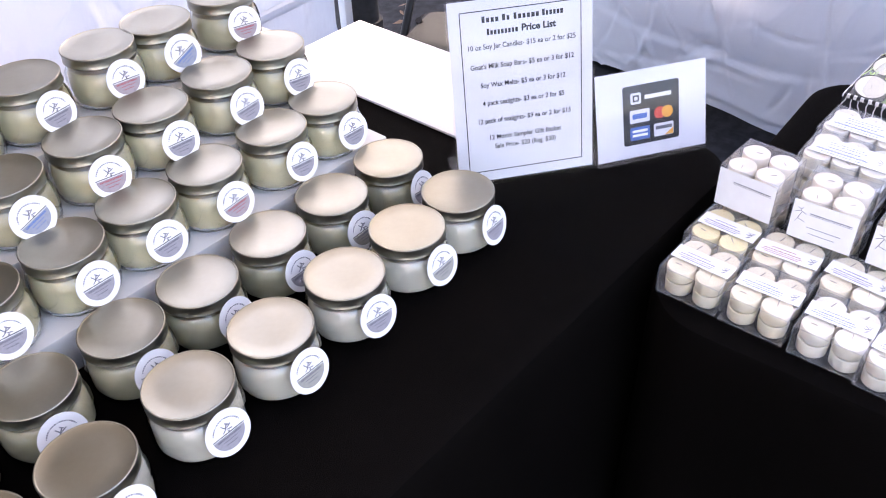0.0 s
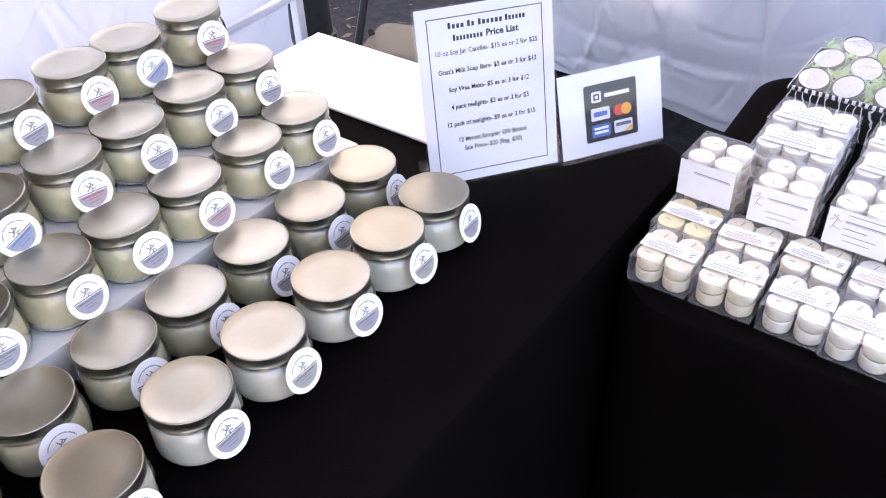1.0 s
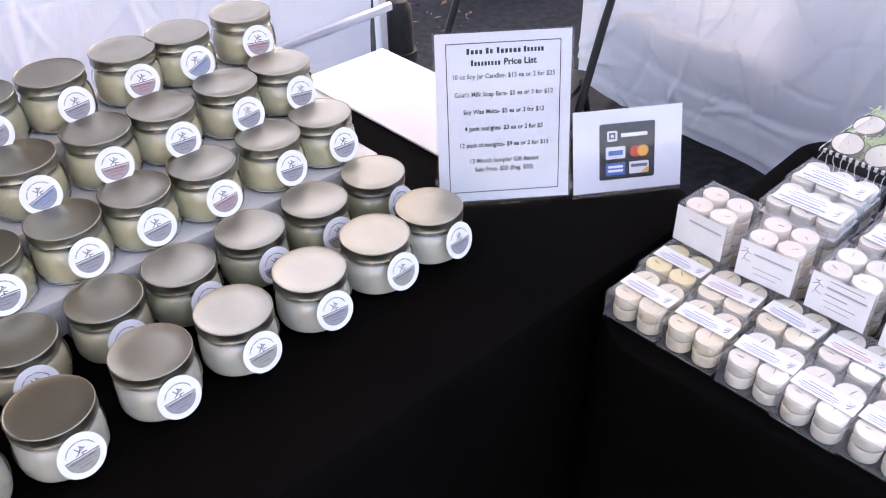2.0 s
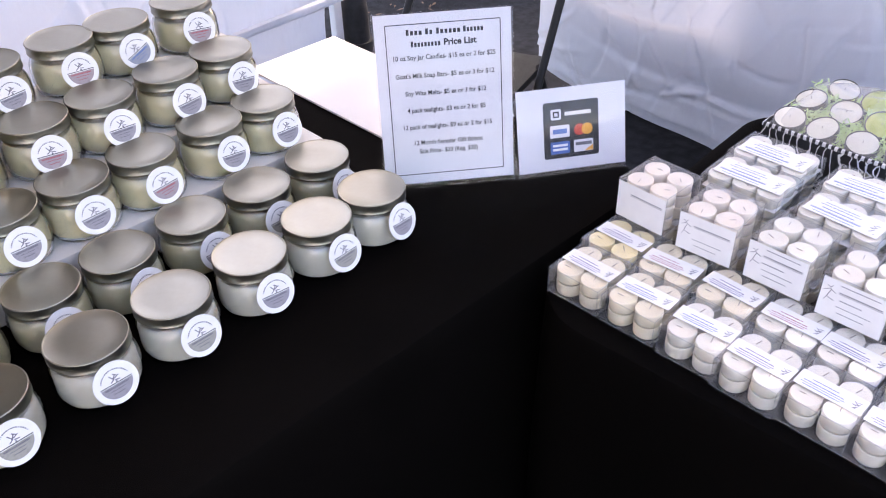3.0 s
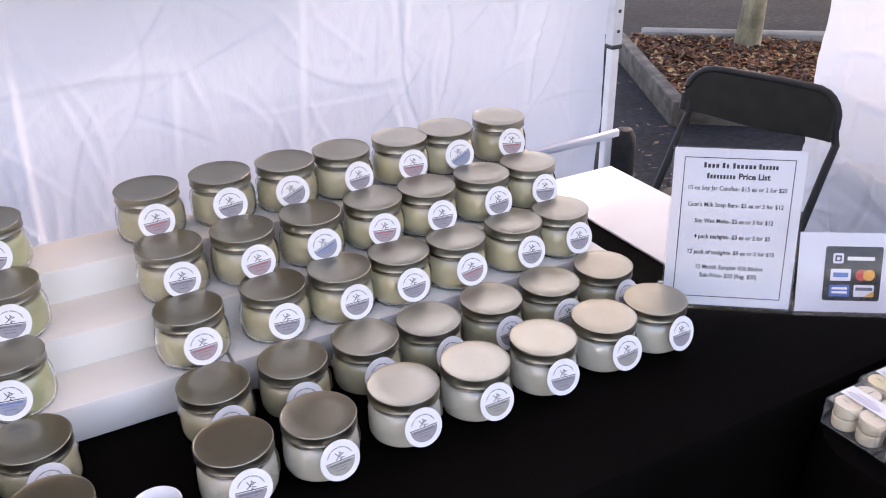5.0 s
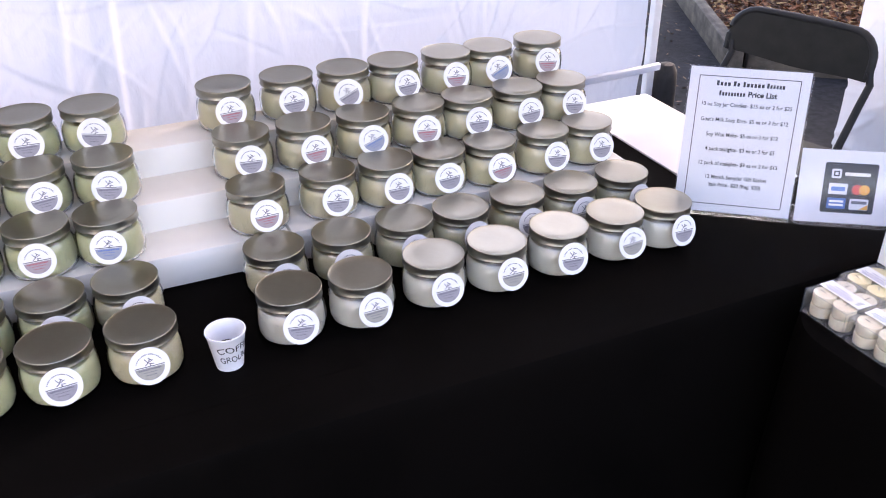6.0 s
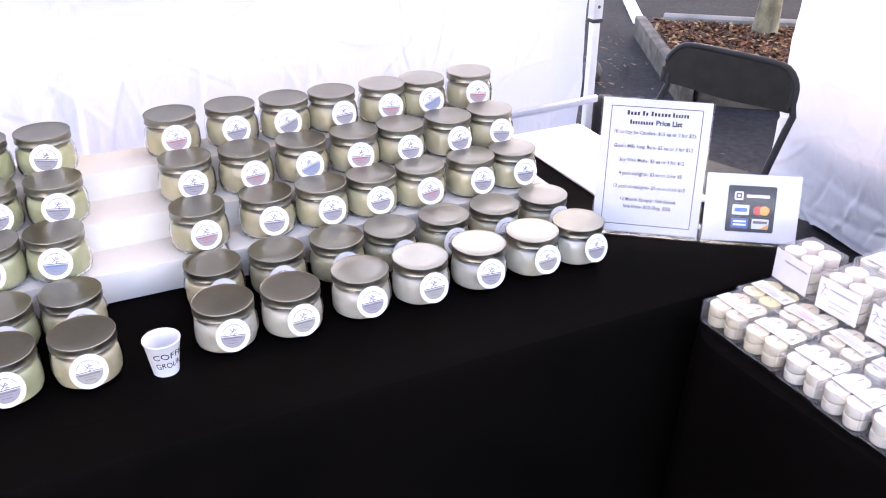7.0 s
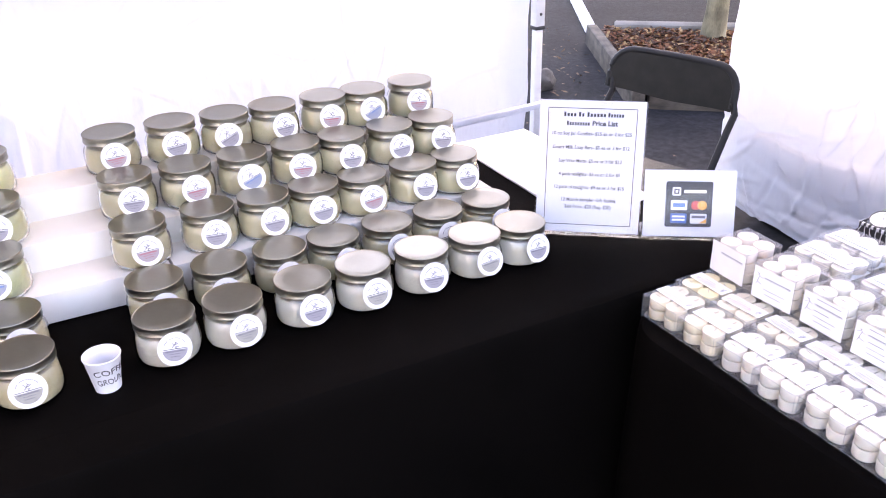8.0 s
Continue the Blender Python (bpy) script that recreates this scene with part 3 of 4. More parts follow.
def canopy():
    bm = bmesh.new()
    n = 16
    # out of view; depth cut short so sky light reaches the packs
    x0, x1, y0, y1 = -1.78, 2.32, 0.36, 1.84
    g = []
    for i in range(n + 1):
        row = []
        for j in range(n + 1):
            u, w = j / n, i / n
            rise = min(1.0, 2.0 * min(u, 1 - u, w, 1 - w))
            row.append(bm.verts.new((x0 + (x1 - x0) * u, y0 + (y1 - y0) * w, 2.24 + 0.75 * rise - 0.05 * math.sin(math.pi * rise))))
        g.append(row)
    for p, q in zip(g, g[1:]):
        for j in range(n):
            bm.faces.new((p[j], p[j + 1], q[j + 1], q[j]))
    edge = [e for e in bm.edges if e.is_boundary]
    new_e = bmesh.ops.extrude_edge_only(bm, edges=edge)["geom"]
    bmesh.ops.translate(bm, vec=(0, 0, -0.22), verts=[v for v in new_e if isinstance(v, bmesh.types.BMVert)])
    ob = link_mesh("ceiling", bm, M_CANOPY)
    tagged(ob, "unseen warm-tinted cloth canopy over the stall", "canopy", kind="structure")


canopy()


def weight_bag():
    t = thing("weight_bag", pose(1.487, 1.72, 0), "black nylon weight bag tied at the tent leg", "weight bag")
    prof = [(0.0, 0.0), (0.030, 0.004), (0.038, 0.03), (0.040, 0.20), (0.036, 0.40), (0.038, 0.61), (0.035, 0.650), (0.022, 0.672), (0.0, 0.680)]
    bm = lathe(prof, 24, False)
    for v in bm.verts:
        v.co += Vector((v.co.x, v.co.y, 0)) * 0.25 * noise.noise(v.co * 11)
    part("bag", bm, M_BLACK, t)
    part("strap", lathe([(0.039, 0.50), (0.044, 0.50), (0.044, 0.53), (0.039, 0.53)], 24), M_BLACK, t)


weight_bag()


# ---- tables and cloths ----
def rounded(x0, x1, y0, y1, r, per=10, step=0.05):
    """Outline of a rectangle with round corners."""
    pts = []
    for cx, cy, a0 in ((x1 - r, y1 - r, 0), (x0 + r, y1 - r, 90), (x0 + r, y0 + r, 180), (x1 - r, y0 + r, 270)):
        corner = [(cx + r * math.cos(radians(a0 + 90 * k / per)), cy + r * math.sin(radians(a0 + 90 * k / per))) for k in range(per + 1)]
        if pts:
            (px, py), (qx, qy) = pts[-1], corner[0]
            n = max(1, int(math.hypot(qx - px, qy - py) / step))
            pts += [(px + (qx - px) * k / n, py + (qy - py) * k / n) for k in range(1, n)]
        pts += corner
    (px, py), (qx, qy) = pts[-1], pts[0]
    n = max(1, int(math.hypot(qx - px, qy - py) / step))
    pts += [(px + (qx - px) * k / n, py + (qy - py) * k / n) for k in range(1, n)]
    return pts


def tablecloth(x0, x1, y0, y1, top, r, seed, label, flat_sides=()):
    cx, cy = (x0 + x1) / 2, (y0 + y1) / 2
    base = rounded(x0, x1, y0, y1, r)
    n = len(base)
    norm = []
    for i in range(n):
        (ax, ay), (bx, by) = base[i - 1], base[(i + 1) % n]
        v = Vector((by - ay, ax - bx))
        norm.append(v.normalized() if v.length > 1e-9 else Vector((1, 0)))
    bm = bmesh.new()
    rings = []
    levels = [(-0.10, 0.0), (-0.03, 0.0), (-0.012, -0.0008), (-0.004, -0.004), (0.0, -0.012), (0.002, -0.04), (0.003, -0.10), (0.004, -0.20), (0.006, -0.35), (0.008, -0.50), (0.010, 0.02 - top)]
    run = 0.0
    for off, dz in levels:
        ring = []
        run = 0.0
        for i, (x, y) in enumerate(base):
            run += math.hypot(x - base[i - 1][0], y - base[i - 1][1])
            deep = max(0.0, -dz - 0.03)
            free = min(1.0, deep * 3)
            f = 0.016 * free * (0.5 + 0.5 * math.sin(run * 15 + 2.5 * noise.noise((run * 2, 0, seed)))) * (0.4 + abs(noise.noise((run * 1.3, 4, seed))))
            side = [s for s in flat_sides if (s == "y1" and y > y1 - 0.02) or (s == "y0" and y < y0 + 0.02)]
            if side:
                f *= 0.15
            q = Vector((x, y)) + norm[i] * (off + f)
            wave = 0.0012 * noise.noise((x * 3.5, y * 3.5, seed)) if dz > -0.002 else 0
            ring.append(bm.verts.new((q.x, q.y, top + dz + wave * 0.4)))
        rings.append(ring)
    for a, b in zip(rings, rings[1:]):
        for i in range(n):
            bm.faces.new((a[i], a[(i + 1) % n], b[(i + 1) % n], b[i]))
    bm.faces.new(rings[0])
    ob = link_mesh("tablecloth", bm, M_CLOTH)
    return tagged(ob, label, "tablecloth", "tablecloths")


def folding_table(x0, x1, y0, y1, top, r, label):
    t = thing("folding_table", pose((x0 + x1) / 2, (y0 + y1) / 2, 0), label, "table", "tables of the stall")
    w, d = x1 - x0 - 0.02, y1 - y0 - 0.02
    h = top - 0.004
    part("tabletop", plate(rounded(-w / 2, w / 2, -d / 2, d / 2, r, 6, 0.4), h - 0.04, h), M_TABLE, t)
    for sx in (-1, 1):
        for sy in (-1, 1):
            part("leg", tube([(sx * (w / 2 - 0.18), sy * (d / 2 - 0.10), 0.005), (sx * (w / 2 - 0.18), sy * (d / 2 - 0.10), h - 0.035)], 0.014), M_TABLE_LEG, t)
    return t


T1, T2 = 0.731, 0.705
folding_table(-1.27, 1.175, 0.525, 1.287, T1, 0.085, "folding table under a black cloth")
tablecloth(-1.27, 1.175, 0.525, 1.287, T1, 0.085, 1.0, "black cloth draped over the long candle table")
ASKEW = Matrix.Translation((0.79, 0.505, 0)) @ Matrix.Rotation(radians(3.2), 4, "Z") @ Matrix.Translation((-0.79, -0.505, 0))
cross_table = folding_table(0.790, 1.580, -1.30, 0.505, T2, 0.105, "folding table under a black cloth, set crosswise")
cross_table.matrix_basis = ASKEW @ cross_table.matrix_basis
cross_cloth = tablecloth(0.790, 1.580, -1.30, 0.505, T2, 0.105, 5.0, "black cloth draped over the crosswise table", ("y1",))
cross_cloth.matrix_basis = ASKEW


# hidden table and cloth, added to block sun from the side wall's foot
folding_table(2.50, 3.12, 0.10, 1.72, 0.72, 0.08, "unseen folding table added to shade the side wall's lower part")
tablecloth(2.50, 3.12, 0.10, 1.72, 0.72, 0.08, 8.0, "black cloth on the unseen table added for shade")


# ---- stepped risers, board ----
STEP = [(0.966, T1 + 0.063), (1.065, T1 + 0.119), (1.173, T1 + 0.174)]
BACK = 1.283


def riser(x0, x1, dy, turn, label):
    t = thing("display_riser", pose((x0 + x1) / 2, 0, 0), label, "riser", "stepped risers")
    w = (x1 - x0)
    ys = [s[0] for s in STEP] + [BACK]
    for k, (y, z) in enumerate(STEP):
        bm = block((w, ys[k + 1] - y + (0.0 if k == 2 else 0.004), z - T1 - 0.002), (0, (y + ys[k + 1]) / 2 + dy, (z + T1 + 0.002) / 2), 0.0025)
        part("step", bm, M_RISER, t)
    return t


riser(0.090, 0.800, -0.006, 0, "white three-step riser carrying rows of candle jars")
riser(-0.900, 0.086, 0.0, 0, "white three-step riser with an empty gap between jars")
bm = block((0.228, 0.545, 0.005), (1.048, 1.118, T1 + 0.004), 0.001)
tagged(link_mesh("white_board", bm, M_BOARD), "plain white board lying on the black cloth", "board")


# ---- candle jars ----
def label_disc(parent, half):
    """Round white tag on the jar's front, local x right and z up, facing -y."""
    disc = [(0.0283 * math.cos(2 * math.pi * k / 40), 0.0283 * math.sin(2 * math.pi * k / 40)) for k in range(40)]
    bm = plate(disc, 0, 0.0008)
    for v in bm.verts:
        v.co = Vector((v.co.x, -v.co.z, v.co.y))
    lab = part("label", bm, M_CARD, parent, "round white paper label", smooth=False)
    arc = [(0.0205 * math.cos(radians(a)), 0.0205 * math.sin(radians(a))) for a in range(183, 358, 6)]
    bm = plate(arc, 0, 0.0002)
    for v in bm.verts:
        v.co = Vector((v.co.x, -v.co.z - 0.0008, v.co.y - 0.0005))
    part("printed_half", bm, HALF[half], lab, half + " tinted lower half", smooth=False)
    part("rule", bars([(0, 0.0, 0.042, 0.0011)]), M_INK, lab, m=pose(0, -0.0011, 0), smooth=False)
    bm = bmesh.new()
    for k in range(17):
        a = radians(158 - 136 * k / 16)
        m = Matrix.Translation((0.0185 * math.cos(a), -0.0009, 0.0185 * math.sin(a))) @ Matrix.Rotation(-(a - math.pi / 2), 4, "Y")
        bmesh.ops.create_cube(bm, size=1.0, matrix=m @ Matrix.Diagonal((0.0018 if k % 4 else 0.0008, 0.0002, 0.0017, 1)))
    tagged(part("lettering", bm, M_INK_GREY, lab, smooth=False), kind="stuff")
    bm = bmesh.new()
    for x, z, w, h, r in ((0.002, 0.0108, 0.0050, 0.0008, 40), (0.0, 0.0078, 0.0010, 0.006, 35), (-0.0035, 0.0092, 0.006, 0.0008, 55), (0.0035, 0.0078, 0.006, 0.0008, -25),
                          (-0.003, 0.0040, 0.0065, 0.0008, -35), (0.0035, 0.0036, 0.0060, 0.0008, 12), (0.0015, 0.0015, 0.0016, 0.002, 0)):
        m = Matrix.Translation((x, -0.0009, z)) @ Matrix.Rotation(radians(r), 4, "Y")
        bmesh.ops.create_cube(bm, size=1.0, matrix=m @ Matrix.Diagonal((w + 0.0004, 0.0002, h + 0.0004, 1)))
    tagged(part("printed_mark", bm, M_INK_GREY, lab, smooth=False), kind="stuff")
    bm = bmesh.new()
    rnd = random.Random(len(half))
    for k, (w, h) in enumerate(((0.032, 0.0026), (0.020, 0.0010), (0.013, 0.0010))):
        at = -w / 2
        while at < w / 2 - 0.0008:
            step = rnd.uniform(0.0011, 0.0024) * (1.0 if k == 0 else 1.5)
            bmesh.ops.create_cube(bm, size=1.0, matrix=Matrix.Translation((at + step / 2, -0.0011, -0.0042 - 0.0044 * k + rnd.uniform(-0.0002, 0.0002))) @ Matrix.Diagonal((step, 0.0002, h * rnd.uniform(0.75, 1.0), 1)))
            at += step + 0.0006
    tagged(part("lettering", bm, {"red": M_INK_RED, "blue": M_INK_BLUE}.get(half, M_INK_GREY), lab, smooth=False), kind="stuff")
    return lab


JARS = {}
SQUAT = 0.965
JAR_WORDS = {"ivory": "ivory", "cream": "cream", "green": "pale green"}


def candle_jar(x, y, z, wax, half, yaw, roll):
    m = pose(x, y, z, 0, 0, yaw)
    key = (wax, half)
    if key in JARS:
        jar = copy_thing(JARS[key], m)
    else:
        jar = JARS[key] = thing("candle_jar", m, "glass jar of " + JAR_WORDS[wax] + " wax with pewter lid and round label", "candle jar", "candle jars on display")
        outer = [(0, 0.0010), (0.036, 0.0010), (0.0425, 0), (0.0490, 0.0014), (0.0530, 0.0052), (0.0550, 0.0115), (0.0558, 0.0200), (0.0559, 0.0300), (0.0556, 0.0400), (0.0545, 0.0475), (0.0525, 0.0535), (0.0500, 0.0578), (0.0482, 0.0604), (0.0474, 0.0625), (0.0474, 0.0740)]
        inner = [(0.0446, 0.0740), (0.0447, 0.0622), (0.0457, 0.0600), (0.0476, 0.0572), (0.0500, 0.0530), (0.0519, 0.0472), (0.0529, 0.0398), (0.0532, 0.0300), (0.0531, 0.0205), (0.0523, 0.0125), (0.0504, 0.0072), (0.0470, 0.0040), (0.0410, 0.0030), (0, 0.0030)]
        g = part("glass", lathe([(r, z * SQUAT) for r, z in outer + inner], 40, False), M_GLASS, jar, "clear rounded glass body")
        g.visible_shadow = False
        wax_line = [(0, 0.0033), (0.0405, 0.0033), (0.0467, 0.0043), (0.0500, 0.0075), (0.0519, 0.0127), (0.0527, 0.0206), (0.0528, 0.0300), (0.0525, 0.0397), (0.0515, 0.0470), (0.0496, 0.0528), (0.0476, 0.0562), (0.0462, 0.0572), (0.0420, 0.0568), (0, 0.0562)]
        part("wax", lathe([(r, z * SQUAT) for r, z in wax_line], 40, False), WAX[wax], jar, JAR_WORDS[wax] + " candle wax")
        lid = [(0, 0.0690), (0.0480, 0.0690), (0.0482, 0.0668), (0.0506, 0.0668), (0.0515, 0.0673), (0.0519, 0.0682), (0.0516, 0.0692), (0.0512, 0.0700), (0.0513, 0.0808), (0.0518, 0.0815), (0.0521, 0.0825), (0.0519, 0.0835), (0.0512, 0.0842), (0.0504, 0.0843), (0.0498, 0.0840), (0.0494, 0.0837), (0.0490, 0.0836), (0.0300, 0.0836), (0, 0.0836)]
        part("lid", lathe([(r, z * SQUAT) for r, z in lid], 56, False), M_LID, jar, "satin pewter screw lid")
        label_disc(jar, half)
    for ch in jar.children:
        if ch.name.startswith("label"):
            ch.matrix_basis = pose(0, -0.0605, 0.0450, -16, roll, 0)
    return jar


rnd = random.Random(21)
# label x of each column, row by row from the front, and the labels' distance
ROWS = [
    (T1, 0.703, (0.737, 0.632, 0.514, 0.392, 0.275, 0.145, 0.029, -0.195, -0.314, -0.430)),
    (T1, 0.841, (0.738, 0.622, 0.507, 0.388, 0.279, 0.161, 0.042, -0.200, -0.312, -0.428)),
    (STEP[0][1], 0.962, (0.730, 0.627, 0.507, 0.399, 0.291, 0.179, 0.046, -0.206, -0.314, -0.428)),
    (STEP[1][1], 1.067, (0.729, 0.623, 0.508, 0.403, 0.287, 0.169, 0.052, -0.189, -0.303, -0.420)),
    (STEP[2][1], 1.180, (0.733, 0.612, 0.514, 0.395, 0.288, 0.174, 0.051, -0.190, -0.304, -0.420)),
]
TINTS = ("mauve", "mauve", "red", "blue", "red", "mauve", "mauve", "mauve", "red", "mauve")
for r, (z, ly, xs) in enumerate(ROWS):
    for c, x in enumerate(xs):
        if c >= 8 or (c == 7 and r >= 2):
            wax = "green"
        elif c == 7 or r >= 1:
            wax = "cream"
        else:
            wax = "ivory"
        half = ("mauve", "straw")[c % 2] if r < 2 else TINTS[(c + 3 * r) % 10]
        roll = rnd.gauss(0, 5) - (22 if (r, c) in ((4, 1), (3, 4), (4, 4)) else 0)
        candle_jar(x, ly + 0.053 + rnd.uniform(-0.003, 0.003), z + 0.0008, wax, half, rnd.gauss(0, 4), roll)


# ---- paper cup ----
def paper_cup():
    t = thing("paper_cup", pose(-0.082, 0.713, T1 + 0.0008, 0, 0, 8) @ Matrix.Diagonal((0.94, 0.94, 0.96, 1)), "small white paper cup of coffee grounds with handwriting", "paper cup")
    prof = [(0.0, 0.003), (0.0205, 0.003), (0.021, 0.0), (0.022, 0.0), (0.0310, 0.062), (0.0325, 0.0635), (0.0322, 0.0655), (0.0305, 0.0655), (0.0298, 0.063), (0.0218, 0.006), (0.0, 0.006)]
    part("cup", lathe(prof, 40, False), M_CUP, t)
    part("coffee_grounds", lathe([(0.0, 0.026), (0.0250, 0.026), (0.0249, 0.030), (0.012, 0.0325), (0.0, 0.033)], 28, False), M_COFFEE, t, "dark coffee grounds")
    for word, z, ang, wd in (("COFFEE", 0.043, 14, 0.062), ("GROUNDS", 0.024, 22, 0.066)):
        bm = writing(word, 0.0165, wd, 0.00005)
        for v in bm.verts:
            zz = z + v.co.z
            rr = 0.022 + 0.009 * zz / 0.064 + 0.0004 - v.co.y
            a = radians(-90 + ang) + v.co.x / 0.027
            v.co = Vector((rr * math.cos(a), rr * math.sin(a), zz + 0.0012 * math.sin(v.co.x * 300)))
        part("lettering", bm, M_INK, t, "black handwriting", smooth=False)


paper_cup()


# ---- signs ----
def price_sign():
    a, b = Vector((0.826, 0.832, 0)), Vector((1.0, 0.70, 0))
    mid = (a + b) / 2
    yaw = math.degrees(math.atan2(b.y - a.y, b.x - a.x))
    m = pose(mid.x, mid.y, T1 + 0.001, 0, 0, yaw)
    t = thing("price_sign", m, "printed price list in a clear slanted sign holder on the table", "price sign")
    lean = pose(0, 0, 0.006, -11.3, 0, 0)
    W, H = 0.219, 0.283
    part("holder", block((W + 0.003, 0.002, H), (0, 0.002, H / 2), 0.0006), M_ACRYLIC, t, "clear acrylic back", lean)
    part("cover", block((W + 0.003, 0.0012, H), (0, -0.0022, H / 2), 0.0004), M_ACRYLIC, t, "clear acrylic front", lean)
    part("foot", block((W + 0.003, 0.086, 0.006), (0, 0.040, 0.003), 0.0010), M_ACRYLIC, t, "clear acrylic foot")
    page = part("page", block((W - 0.003, 0.0006, H - 0.004), (0, 0, H / 2), 0), M_PAPER, t, "white printed page", lean)
    bx, bz, bw = 0.0905, 0.1235, 0.0014
    part("border", bars([(0, H / 2 + bz, 2 * bx, bw), (0, H / 2 - bz, 2 * bx, bw), (-bx, H / 2, bw, 2 * bz), (bx, H / 2, bw, 2 * bz)]), M_INK, page, m=pose(0, -0.0005, 0), smooth=False)
    top = H / 2 + bz
    # the maker's name stays as plain bars of the letters' sizes
    q = random.Random(3)
    letters = []
    for x, dz, w, n in ((-0.046, 0.0125, 0.027, 4), (-0.0225, 0.0125, 0.013, 2), (0.008, 0.0125, 0.040, 6), (0.0475, 0.0125, 0.033, 6), (-0.0285, 0.0310, 0.048, 9)):
        pitch = w / n
        for i in range(n):
            h = 0.0092 if i == 0 else 0.0066
            letters.append((x - w / 2 + (i + 0.5) * pitch, top - dz - 0.0046 + h / 2, pitch * q.uniform(0.62, 0.74), h))
    part("heading", bars(letters), M_INK, page, m=pose(0, -0.0005, 0), smooth=False)
    part("lettering", writing("Price List", 0.0140, 0.052, 0.0005), M_INK, page, m=pose(0.026, -0.0006, top - 0.0310), smooth=False)
    for s, z, w in (("10 oz Soy Jar Candles- $15 ea or 2 for $25", 0.0625, 0.148), ("Goat's Milk Soap Bars- $5 ea or 3 for $12", 0.0915, 0.144), ("Soy Wax Melts- $5 ea or 3 for $12", 0.120, 0.119),
                    ("4 pack tealights- $3 ea or 2 for $5", 0.148, 0.116), ("12 pack of tealights- $9 ea or 2 for $15", 0.176, 0.132), ("12 Month Sampler Gift Basket", 0.203, 0.103), ("Sale Price- $20 (Reg. $30)", 0.218, 0.088)):
        part("lettering", writing(s, 0.0108, w * 1.10, 0.00016), M_INK, page, m=pose(0, -0.0006, top - z + 0.0100), smooth=False)


price_sign()


def card_sign():
    a = Vector((1.004, 0.693, 0))
    yaw = math.degrees(math.atan2(-0.547, 0.837))
    W, H = 0.190, 0.143
    d = Vector((0.837, -0.547, 0))
    mid = a + d * W / 2
    t = thing("card_sign", pose(mid.x, mid.y, T1 + 0.001, 0, 0, yaw), "white card with a dark payment poster in an acrylic stand", "card sign")
    lean = pose(0, 0, 0.006, -16.5, 0, 0)
    part("holder", block((W, 0.002, H), (0, 0.002, H / 2), 0.0006), M_ACRYLIC, t, "clear acrylic back", lean)
    part("cover", block((W, 0.0012, H), (0, -0.0022, H / 2), 0.0004), M_ACRYLIC, t, "clear acrylic front", lean)
    part("foot", block((W, 0.076, 0.006), (0, 0.035, 0.003), 0.0010), M_ACRYLIC, t, "clear acrylic foot")
    page = part("page", block((W - 0.002, 0.0006, H - 0.003), (0, 0, H / 2), 0), M_PAPER, t, "white card", lean)

    def flat(outline, d, material, name, label=""):
        bm = plate(outline, 0, 0.0002)
        for v in bm.verts:
            v.co = Vector((v.co.x, -v.co.z - d, v.co.y))
        return part(name, bm, material, page, label, smooth=False)

    def rect(cx, cz, w, h, r=0.003):
        return rounded(cx - w / 2, cx + w / 2, cz - h / 2, cz + h / 2, r, 4, 1.0)

    cx, cz, S = -0.001, 0.070, 0.096
    flat(rect(cx, cz, S, S, 0.004), 0.0004, M_INK, "poster", "black square poster")
    top, left = cz + S / 2, cx - S / 2
    flat(rect(left + 0.022, top - 0.021, 0.018, 0.018, 0.003), 0.0007, M_PAPER, "mark", "white square mark")
    flat(rect(left + 0.022, top - 0.021, 0.0105, 0.0105, 0.001), 0.0010, M_INK, "mark")
    flat(rect(left + 0.022, top - 0.021, 0.0055, 0.0055, 0.0005), 0.0013, M_PAPER, "mark")
    flat(rect(left + 0.060, top - 0.021, 0.046, 0.0065, 0.001), 0.0007, M_RISER, "word_bar")
    flat(rect(left + 0.028, top - 0.050, 0.034, 0.021, 0.002), 0.0007, M_PAPER, "payment_card")
    flat(rect(left + 0.028, top - 0.050, 0.025, 0.008, 0.001), 0.0010, M_INK_BLUE, "word_bar")
    for dx, mm in ((-0.0065, M_INK_CRIMSON), (0.0065, M_INK_ORANGE)):
        flat([(left + 0.069 + dx + 0.0098 * math.cos(k * 0.2618), top - 0.050 + 0.0098 * math.sin(k * 0.2618)) for k in range(24)], 0.0007 + (0.0003 if dx > 0 else 0), mm, "disc")
    flat(rect(left + 0.028, top - 0.078, 0.034, 0.021, 0.002), 0.0007, M_INK_BLUE, "payment_card")
    flat(rect(left + 0.028, top - 0.074, 0.026, 0.004, 0.0005), 0.0010, M_CARD, "word_bar")
    flat(rect(left + 0.028, top - 0.081, 0.026, 0.004, 0.0005), 0.0010, M_CARD, "word_bar")
    flat(rect(left + 0.069, top - 0.078, 0.034, 0.021, 0.002), 0.0007, M_PAPER, "payment_card")
    flat([(left + 0.070, top - 0.0878), (left + 0.0855, top - 0.0878), (left + 0.0855, top - 0.0775)], 0.0010, M_INK_ORANGE, "corner")
    flat(rect(left + 0.069, top - 0.0745, 0.028, 0.0055, 0.0005), 0.0013, M_INK_GREY, "word_bar")


card_sign()


